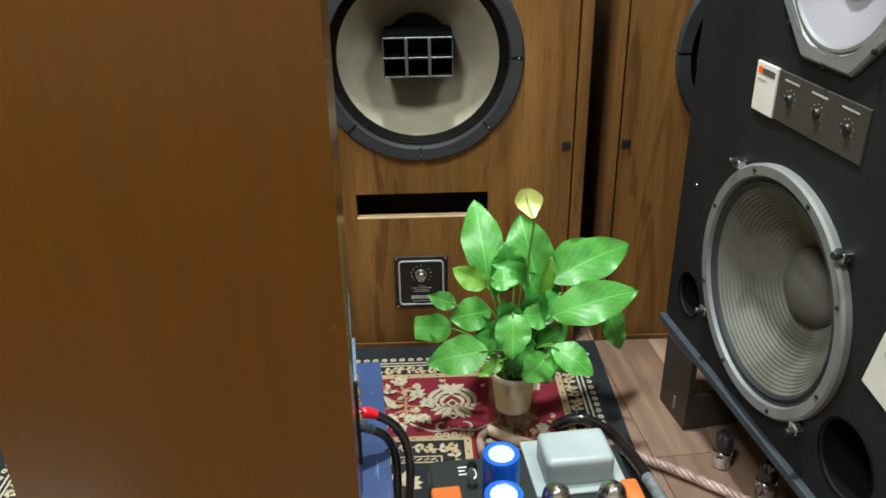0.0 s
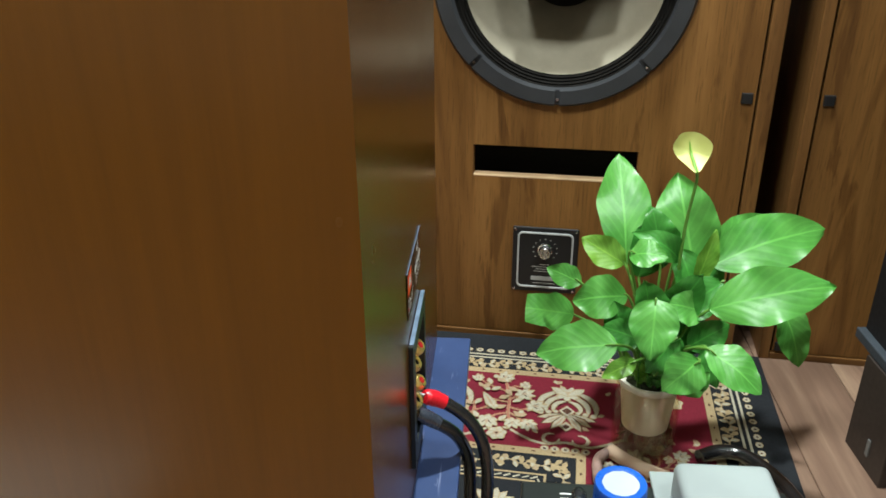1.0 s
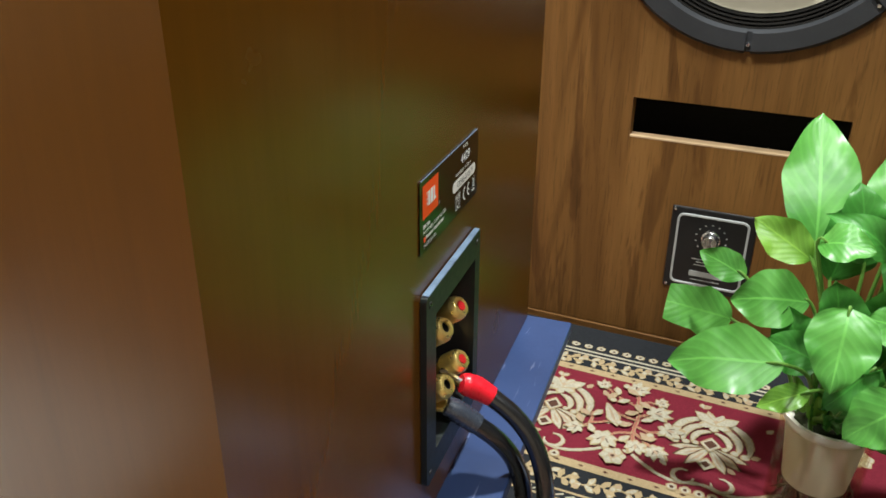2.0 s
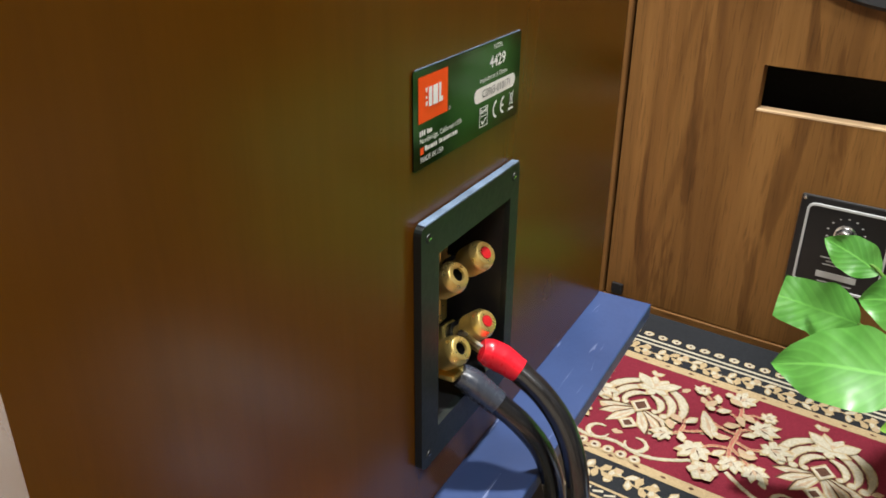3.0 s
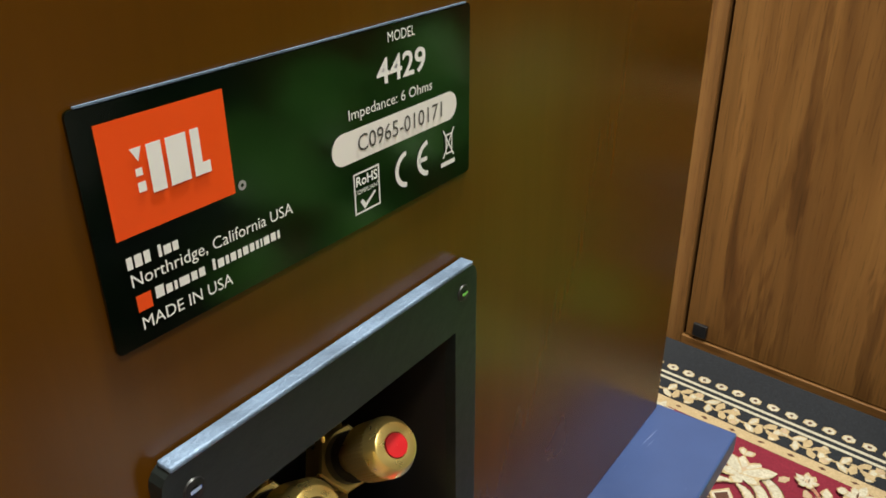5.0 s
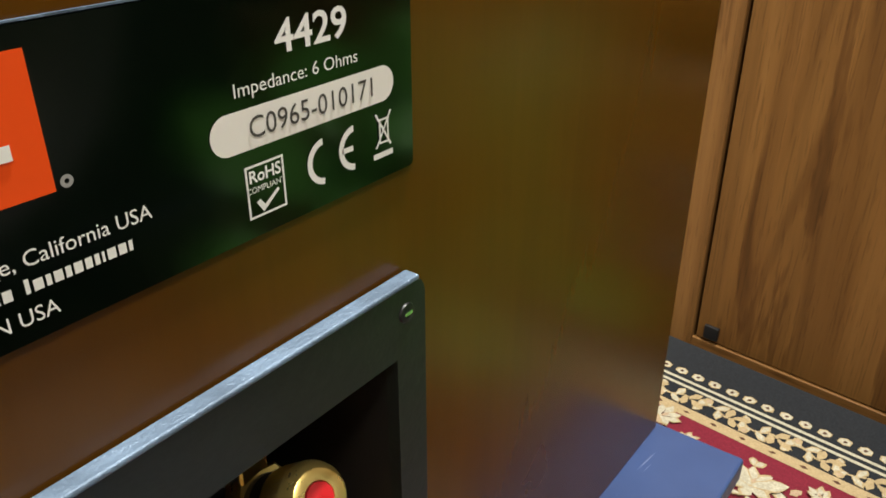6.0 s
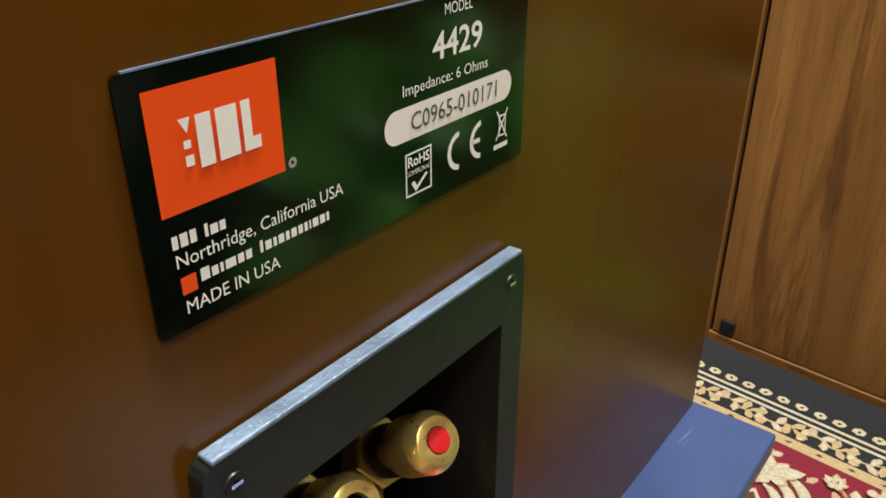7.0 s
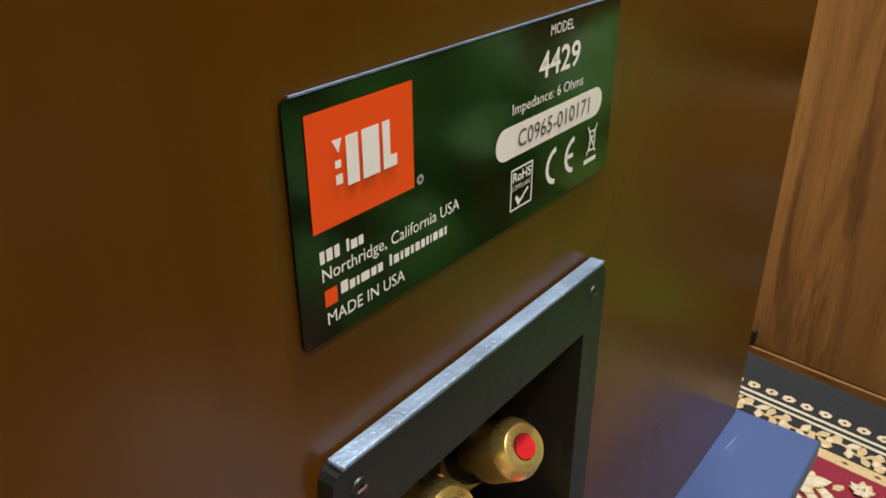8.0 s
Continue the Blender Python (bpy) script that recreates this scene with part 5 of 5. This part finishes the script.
def leaf(base, tip, width, mat, face=(0, -1, 0.35), sag=0.0, fold=0.16, ripple=0.08, stem=True, twist=0.0, shape=1.0, snip=0.0):
    """A blade from base to tip: pointed oval, folded along its midrib, with wavy sides and its stalk."""
    a, c = Vector(base) - Vector((PX, PY, 0.0085)), Vector(tip) - Vector((PX, PY, 0.0085))
    ax = c - a
    twist += rq.uniform(-0.25, 0.25)
    n0 = Vector(face)
    n0 = (n0 - ax.normalized() * n0.dot(ax.normalized())).normalized()
    bm = bmesh.new()
    uvl = bm.loops.layers.uv.new("uv")
    NU, NV = 22, 8
    rows = []
    ph = rq.uniform(0, 6)
    for i in range(NU + 1):
        t = i / NU
        w = width * 0.53 * (math.sin(math.pi * t ** (0.84 * shape)) ** 0.80 * (1 + 0.03 * math.sin(t * 17 + ph)) + 0.010) if t < 1 else width * 0.004
        if snip and t > snip:
            w = w0 * (1 - 0.10 * (t - snip))
        w0 = w
        mid = a + ax * t + n0 * sag * (4 * t * (1 - t)) + Vector((0, 0, -abs(sag) * 0.6 * t * t))
        nn = (Matrix.Rotation(twist * (t - 0.3), 3, ax.normalized()) @ n0)
        side = ax.normalized().cross(nn).normalized()
        row = []
        for j in range(NV + 1):
            s = 2 * j / NV - 1
            lift = fold * w * (abs(s) ** 1.3) + ripple * width * (abs(s) ** 2.2) * (0.9 * math.sin(t * 12 + ph + (1.5 if s > 0 else 0)) + 0.45 * math.sin(t * 25 + 2 * ph)) + 0.03 * width * math.sin(t * 9 + ph) * (1 - s * s)
            row.append(bm.verts.new(mid + side * (w * s) + nn * lift))
        rows.append(row)
    for i in range(NU):
        for j in range(NV):
            fc = bm.faces.new((rows[i][j], rows[i][j + 1], rows[i + 1][j + 1], rows[i + 1][j]))
            for lp, (ii, jj) in zip(fc.loops, ((i, j), (i, j + 1), (i + 1, j + 1), (i + 1, j))):
                lp[uvl].uv = (ii / NU, jj / NV)
    lf = part("leaf", bm, mat, plant, "", True)
    if stem:
        root = Vector((0.30 * a.x + rq.uniform(-0.006, 0.006), 0.30 * a.y + rq.uniform(-0.006, 0.006), 0.122))
        root.x, root.y = max(-0.03, min(0.03, root.x)), max(-0.03, min(0.03, root.y))
        knee = root.lerp(a, 0.55) + Vector((-(a.x - root.x) * 0.22, -(a.y - root.y) * 0.22, 0.012))
        part("stalk", tube([root, knee, a, a + ax * 0.25 - n0 * 0.0008], [0.0026, 0.0022, 0.0018, 0.0008], 8, 6), STEM, lf, "", True)
    return lf


UP = (0, -0.75, 0.65)
leaf((0.208, 1.250, 0.287), (0.198, 1.350, 0.421), 0.072, LEAF, (0.05, -1, 0.45), 0.006, 0.14, 0.05, shape=1.12)
leaf((0.295, 1.215, 0.290), (0.268, 1.270, 0.425), 0.080, LEAF, (-0.20, -1, 0.4), 0.010, 0.18, 0.05, shape=1.12)
leaf((0.318, 1.225, 0.300), (0.480, 1.272, 0.350), 0.076, LEAF, (0.1, -0.75, 0.8), 0.018, 0.12, 0.06)
leaf((0.318, 1.235, 0.305), (0.412, 1.293, 0.350), 0.058, LEAF, (0, -0.9, 0.6), 0.008, 0.16, 0.08)
leaf((0.300, 1.140, 0.278), (0.449, 1.130, 0.332), 0.070, LEAF, (0.15, -0.8, 0.75), 0.016, 0.10, 0.06)
leaf((0.408, 1.205, 0.262), (0.448, 1.188, 0.170), 0.046, LEAF, (0.3, -1, 0.3), 0.010, 0.22, 0.08, twist=0.5)
leaf((0.137, 1.235, 0.210), (0.066, 1.215, 0.232), 0.050, LEAF, (0, -0.9, 0.6), 0.003, 0.10, 0.03, shape=0.95, snip=0.62)
leaf((0.182, 1.100, 0.245), (0.078, 1.110, 0.226), 0.064, LEAF, (0, -0.75, 0.75), 0.008, 0.10, 0.04)
leaf((0.227, 1.120, 0.303), (0.220, 1.080, 0.238), 0.058, LEAF, (-0.15, -1, 0.55), 0.006, 0.16, 0.05, shape=0.85)
leaf((0.285, 1.075, 0.260), (0.348, 1.038, 0.224), 0.050, LEAF, (0.15, -0.7, 0.8), 0.006, 0.08, 0.05)
leaf((0.278, 1.070, 0.246), (0.235, 1.060, 0.207), 0.052, LEAF, (0, -0.9, 0.5), 0.005, 0.10, 0.05, shape=0.85)
leaf((0.206, 1.200, 0.262), (0.130, 1.200, 0.258), 0.058, LEAF, (0.1, -0.9, 0.6), 0.010, 0.14, 0.05, shape=1.1)
leaf((0.142, 1.205, 0.277), (0.093, 1.215, 0.297), 0.032, LEAF, (0, -0.9, 0.6), 0.003, 0.12, 0.05)
leaf((0.204, 1.240, 0.291), (0.143, 1.260, 0.324), 0.042, LEAF_PALE, (0.2, -1, 0.3), 0.003, 0.3, 0.06)
leaf((0.196, 1.170, 0.340), (0.243, 1.150, 0.350), 0.038, LEAF, (0, -0.7, 0.8), 0.005, 0.14, 0.05)
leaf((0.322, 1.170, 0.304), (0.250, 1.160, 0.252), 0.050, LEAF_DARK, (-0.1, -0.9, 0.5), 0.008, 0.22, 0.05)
leaf((0.292, 1.190, 0.292), (0.309, 1.190, 0.372), 0.026, LEAF_PALE, (0.1, -1, 0.3), 0.003, 0.5, 0.06)
leaf((0.212, 1.120, 0.209), (0.166, 1.110, 0.188), 0.025, LEAF_PALE, UP, 0.002)
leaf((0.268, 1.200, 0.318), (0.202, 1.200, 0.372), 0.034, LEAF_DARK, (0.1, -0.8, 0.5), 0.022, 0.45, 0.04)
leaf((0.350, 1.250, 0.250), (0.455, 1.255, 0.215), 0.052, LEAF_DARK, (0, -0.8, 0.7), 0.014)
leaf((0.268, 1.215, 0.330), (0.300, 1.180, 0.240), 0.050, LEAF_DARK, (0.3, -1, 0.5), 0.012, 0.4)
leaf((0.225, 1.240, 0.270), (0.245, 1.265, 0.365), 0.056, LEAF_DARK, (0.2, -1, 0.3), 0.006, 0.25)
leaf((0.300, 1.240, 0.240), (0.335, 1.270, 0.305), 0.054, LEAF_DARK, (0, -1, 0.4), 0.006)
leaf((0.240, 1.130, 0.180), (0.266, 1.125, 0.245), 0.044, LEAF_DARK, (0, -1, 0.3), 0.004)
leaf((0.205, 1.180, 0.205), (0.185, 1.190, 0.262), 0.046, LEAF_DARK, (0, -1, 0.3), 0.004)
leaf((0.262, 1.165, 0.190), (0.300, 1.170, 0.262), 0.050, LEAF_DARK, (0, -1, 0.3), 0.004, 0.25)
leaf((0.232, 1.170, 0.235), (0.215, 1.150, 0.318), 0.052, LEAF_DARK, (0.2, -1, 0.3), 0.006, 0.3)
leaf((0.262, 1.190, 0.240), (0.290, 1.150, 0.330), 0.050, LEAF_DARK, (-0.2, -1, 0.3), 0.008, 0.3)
leaf((0.300, 1.160, 0.262), (0.245, 1.150, 0.285), 0.046, LEAF, (0, -0.8, 0.6), 0.008, 0.22)
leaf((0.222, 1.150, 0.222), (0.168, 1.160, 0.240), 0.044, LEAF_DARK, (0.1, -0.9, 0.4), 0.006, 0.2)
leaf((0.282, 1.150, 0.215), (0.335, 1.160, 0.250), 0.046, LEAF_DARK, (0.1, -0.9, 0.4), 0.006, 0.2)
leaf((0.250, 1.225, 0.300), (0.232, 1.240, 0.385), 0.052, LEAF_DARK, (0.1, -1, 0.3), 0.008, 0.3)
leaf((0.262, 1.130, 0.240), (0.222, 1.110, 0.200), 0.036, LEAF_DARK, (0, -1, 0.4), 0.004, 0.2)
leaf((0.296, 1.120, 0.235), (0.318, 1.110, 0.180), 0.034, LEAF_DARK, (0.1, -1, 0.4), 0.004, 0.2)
leaf((0.270, 1.100, 0.172), (0.300, 1.095, 0.215), 0.030, LEAF, (0, -1, 0.5), 0.003)
for k in range(26):
    a, r = rq.uniform(0, 6.28), rq.uniform(0.004, 0.026)
    x, y = r * math.cos(a), r * math.sin(a)
    hgt = rq.uniform(0.16, 0.25)
    part("stalk", tube([(x, y, 0.12), (x * 1.3, y * 1.3, 0.12 + (hgt - 0.12) * 0.5), (x * 2.4 + rq.uniform(-0.01, 0.01), y * 2.0, hgt)], [0.0026, 0.0022, 0.0014], 7, 5), STEM, plant, "", True)
for k in range(14):
    a = rq.uniform(3.4, 6.1)
    x, y = 0.030 * math.cos(a), 0.030 * math.sin(a)
    leaf((PX + x, PY + y, 0.145), (PX + x * 1.6 + rq.uniform(-0.01, 0.01), PY + y * 1.7, rq.uniform(0.165, 0.205)), 0.014, LEAF_PALE if k % 3 else LEAF_DARK, UP, 0.002, stem=False)
fs = part("flower_stalk", tube([(0.012, 0.0, 0.122), (0.020, 0.004, 0.25), (0.020, -0.004, 0.36), (0.023, -0.014, 0.420), (0.024, -0.014, 0.440), (0.017, -0.013, 0.462)], [0.0028, 0.0025, 0.0022, 0.002, 0.002, 0.0012], 9, 6), STEM, plant, "", True)
bm = bmesh.new()
c0, ux, uy = Vector((0.013, -0.012, 0.4745)), Vector((0.97, 0.05, 0.02)).normalized(), Vector((-0.18, 0.36, 0.90)).normalized()
un = ux.cross(uy)
hub = bm.verts.new(c0 - un * 0.006)
loops = []
for i in range(5):
    k = (i + 1) / 5
    row = []
    for j in range(28):
        a = 2 * math.pi * j / 28
        low = max(0.0, math.sin(-a))
        rx, rz = 0.0235 * (1 - 0.20 * low * low) * (1 + 0.025 * math.sin(7 * a)), 0.0215 * (1 + 0.02 * math.sin(6 * a + 1)) * (1 + 0.42 * low ** 6)
        row.append(bm.verts.new(c0 + ux * (rx * k * math.cos(a)) + uy * (rz * k * math.sin(a)) + un * (0.014 * k * k - 0.006 + 0.004 * k * k * math.sin(3 * a + 0.6))))
    loops.append(row)
for j in range(28):
    bm.faces.new((hub, loops[0][j], loops[0][(j + 1) % 28]))
    for r0, r1 in zip(loops, loops[1:]):
        bm.faces.new((r0[j], r0[(j + 1) % 28], r1[(j + 1) % 28], r1[j]))
fl = part("flower", bm, SPATHE, plant, "pale yellow-green spathe", True)
part("midrib", tube([c0 - uy * 0.030 + un * 0.010, c0 - uy * 0.016 + un * 0.003, c0 - uy * 0.004 - un * 0.003, c0 + uy * 0.010 - un * 0.002], [0.0022, 0.0020, 0.0016, 0.0006], 9, 5), LEAF_PALE, fl, "green midrib", True)
jar.visible_shadow = False

# ---- valve amplifier on the floor ----
amp = thing("valve_amplifier", "black valve amplifier with grey transformer and blue capacitors on the rug", "amplifier", pose(0.225, 0.79, 0.0085))
part("chassis", box(-0.165, 0.142, -0.19, 0.170, 0.035, 0.130, 0.003), SATIN_BLACK, amp)
for x in (-0.14, 0.14):
    for y in (-0.16, 0.14):
        part("foot", lathe([(0.0001, 0.0), (0.018, 0.0), (0.02, 0.004), (0.02, 0.035)], 24, pose(x, y, 0)), RUBBER, amp)
for w, y in ((0.020, 0.150), (0.010, 0.142), (0.018, 0.134)):
    part("print_bar", box(-0.120, -0.120 + w, y - 0.0010, y + 0.0010, 0.1301, 0.1306), WHITE_INK, amp, "line of unreadable white print")
tf = part("transformer", box(0.006, 0.112, 0.082, 0.158, 0.130, 0.1815, 0.010, 4), TRANSFORMER, amp, "grey enamelled transformer shroud", True)
part("flange", box(-0.012, 0.130, 0.066, 0.192, 0.1302, 0.1345, 0.001, 1), TRANSFORMER, tf, "flat grey mounting flange")


def capacitor(x, y, r, top):
    c = part("capacitor", lathe([(r, 0.130), (r, top - 0.003), (r - 0.001, top - 0.0005), (r - 0.004, top), (r * 0.70, top - 0.0012)], 48, pose(x, y, 0)), CAP_BLUE, amp, "blue sleeved capacitor", True)
    part("top_disc", lathe([(r * 0.70, top - 0.0014), (0.0001, top - 0.0014)], 32, pose(x, y, 0), wobble=lambda i, q, h: 1 + 0.03 * math.sin(i * 2.1)), CAP_WHITE, c, "white capacitor top")


capacitor(-0.065, 0.081, 0.0275, 0.2115)
capacitor(-0.077, 0.000, 0.0275, 0.2115)


def valve(x, y, z0, r, h, parent):
    v = part("valve", lathe([(r * 0.82, z0 + 0.012), (r, z0 + 0.03), (r, z0 + h - r), (r * 0.86, z0 + h - r * 0.5), (r * 0.5, z0 + h - r * 0.13), (0.0001, z0 + h)], 36, pose(x, y, 0)), VALVE_GLASS, parent, "glass valve with silvered top", True)
    part("getter", lathe([(r * 0.90, z0 + h - r * 1.15), (r * 0.93, z0 + h - r), (r * 0.80, z0 + h - r * 0.53), (r * 0.46, z0 + h - r * 0.17), (0.0001, z0 + h - 0.0012)], 36, pose(x, y, 0)), plain("getter_mirror", (0.70, 0.66, 0.63), 0.16, 1.0, vary=0.3, scale=120), v, "dark silvered getter", True)
    part("plate_box", box(x - r * 0.45, x + r * 0.45, y - r * 0.3, y + r * 0.3, z0 + 0.016, z0 + h - r * 1.3, 0.001, 1), SATIN_BLACK, v)
    part("valve_base", lathe([(r * 0.95, z0), (r * 0.95, z0 + 0.014), (r * 0.80, z0 + 0.016)], 28, pose(x, y, 0), cap=True), CHROME, v)


valve(0.002, 0.016, 0.130, 0.0205, 0.072, amp)
valve(0.081, 0.008, 0.130, 0.0205, 0.072, amp)
for x, y, w in ((-0.148, 0.070, 0.044), (0.124, 0.048, 0.026)):
    part("film_capacitor", box(x - w / 2, x + w / 2, y - 0.040, y + 0.014, 0.1302, 0.158, 0.005, 3), ORANGE_CAP, amp, "orange film capacitor", True)
part("glass_fuse", lathe([(0.006, 0.130), (0.0085, 0.134), (0.0085, 0.166), (0.006, 0.170), (0.0001, 0.171)], 20, pose(-0.103, 0.112, 0)), VALVE_GLASS, amp, "small clear glass lamp", True)

# ---- pale card, mirrored in the gloss of the brown cabinet's side ----
card_sheet = thing("white_card", "large plain white card lying flat on the rug", "card", pose(-0.74, 0.20, 0.0075, 0, 0, 6))
part("sheet", box(-0.26, 0.26, -0.20, 0.20, 0.0, 0.004, 0.0012), plain("white_card_board", (0.84, 0.82, 0.77), 0.7, vary=0.06, scale=30), card_sheet)

# ---- cables and loose parts round the amplifier ----
lead = thing("amplifier_cable", "thick glossy black cable with a grey braided end", "cable")
part("jacket", tube([(0.325, 1.160, 0.0205), (0.357, 1.174, 0.0205), (0.390, 1.165, 0.022), (0.420, 1.104, 0.030), (0.430, 1.023, 0.045), (0.430, 0.960, 0.058)], 0.0115), CABLE_BLACK, lead, "", True)
part("braid", tube([(0.430, 0.962, 0.0575), (0.428, 0.905, 0.070), (0.420, 0.840, 0.085), (0.410, 0.76, 0.095), (0.400, 0.66, 0.080)], 0.0108), MESH_SLEEVE, lead, "grey braided sleeve", True)
copper = thing("copper_cable", "pink bare copper braid cable lying on the floor", "cable")
run_line = spline([(0.405, 1.095, 0.024), (0.450, 1.062, 0.016), (0.511, 1.016, 0.0125), (0.590, 0.938, 0.0125), (0.660, 0.86, 0.0125), (0.70, 0.76, 0.0125)], 12)
for k in range(4):
    pts = []
    for i, q in enumerate(run_line):
        d = (run_line[min(i + 1, len(run_line) - 1)] - run_line[max(i - 1, 0)]).normalized()
        side = d.cross(Vector((0, 0, 1))).normalized()
        a = 0.95 * i + math.pi / 2 * k
        pts.append(q + 0.0048 * (math.cos(a) * side + math.sin(a) * d.cross(side)))
    part("strand", tube(pts, 0.0043, 8, 3), COPPER, copper, "", True)
hose = thing("amber_tube", "short translucent pink-amber tube lying on the rug", "tube")
part("hose", tube([(0.176, 1.080, 0.026), (0.174, 1.110, 0.020), (0.179, 1.150, 0.018), (0.200, 1.172, 0.018)], 0.0075), COPPER, hose, "", True)
part("clear_end", tube([(0.198, 1.171, 0.018), (0.225, 1.142, 0.0195), (0.262, 1.118, 0.0195), (0.290, 1.106, 0.018)], 0.0105), AMBER, hose, "translucent amber sleeve", True)
part("pink_end", tube([(0.284, 1.108, 0.018), (0.318, 1.100, 0.018), (0.345, 1.090, 0.018)], 0.0095), plain("pink_rubber", (0.46, 0.27, 0.22), 0.4, vary=0.15), hose, "", True)


def loose_valve(x, y, r, h, turn):
    v = thing("vacuum_tube", "loose glass vacuum tube with chrome base on the floor", "vacuum tube", pose(x, y, 0.001, 0, 0, turn), "loose valves")
    part("metal_base", lathe([(r * 0.9, 0.0), (r, 0.002), (r, h * 0.30), (r * 1.04, h * 0.32), (r, h * 0.34), (r * 1.04, h * 0.38), (r, h * 0.40), (r * 1.03, h * 0.44), (r * 0.95, h * 0.46)], 32, cap=True), CHROME, v, "", True)
    part("bulb", lathe([(r * 0.9, h * 0.46), (r * 1.0, h * 0.6), (r * 0.9, h * 0.86), (r * 0.5, h * 0.98), (0.0001, h)], 32), plain("dark_glass", (0.02, 0.018, 0.02), 0.08, vary=0.2, spec=0.8), v, "dark glass bulb", True)


loose_valve(0.600, 1.035, 0.017, 0.075, 0)
loose_valve(0.640, 0.950, 0.017, 0.075, 40)

# ---- floor planks ----
PW, PL = 0.128, 1.21
PLANKS = {}


def plank(x, y0, y1):
    """One board between two ends; boards of one length share their mesh."""
    key = round(y1 - y0, 3)
    if key not in PLANKS:
        me = bpy.data.meshes.new("plank")
        pb = box(-PW / 2 + 0.0006, PW / 2 - 0.0006, -key / 2 + 0.0006, key / 2 - 0.0006, -0.012, 0.0, 0.0012, 1)
        pb.to_mesh(me)
        pb.free()
        me.materials.append(LAMINATE)
        PLANKS[key] = me
    ob = new("plank", PLANKS[key])
    ob.parent = floor
    ob.location = (x, (y0 + y1) / 2, 0.0)


for i in range(36):
    ends = [-2.0] + [y for y in [-2.0 + PL - (i * 0.43) % PL + PL * k for k in range(4)] if -1.97 < y < 2.17] + [2.2]
    for y0, y1 in zip(ends, ends[1:]):
        plank(-2.2 + PW / 2 + PW * i, y0, y1)
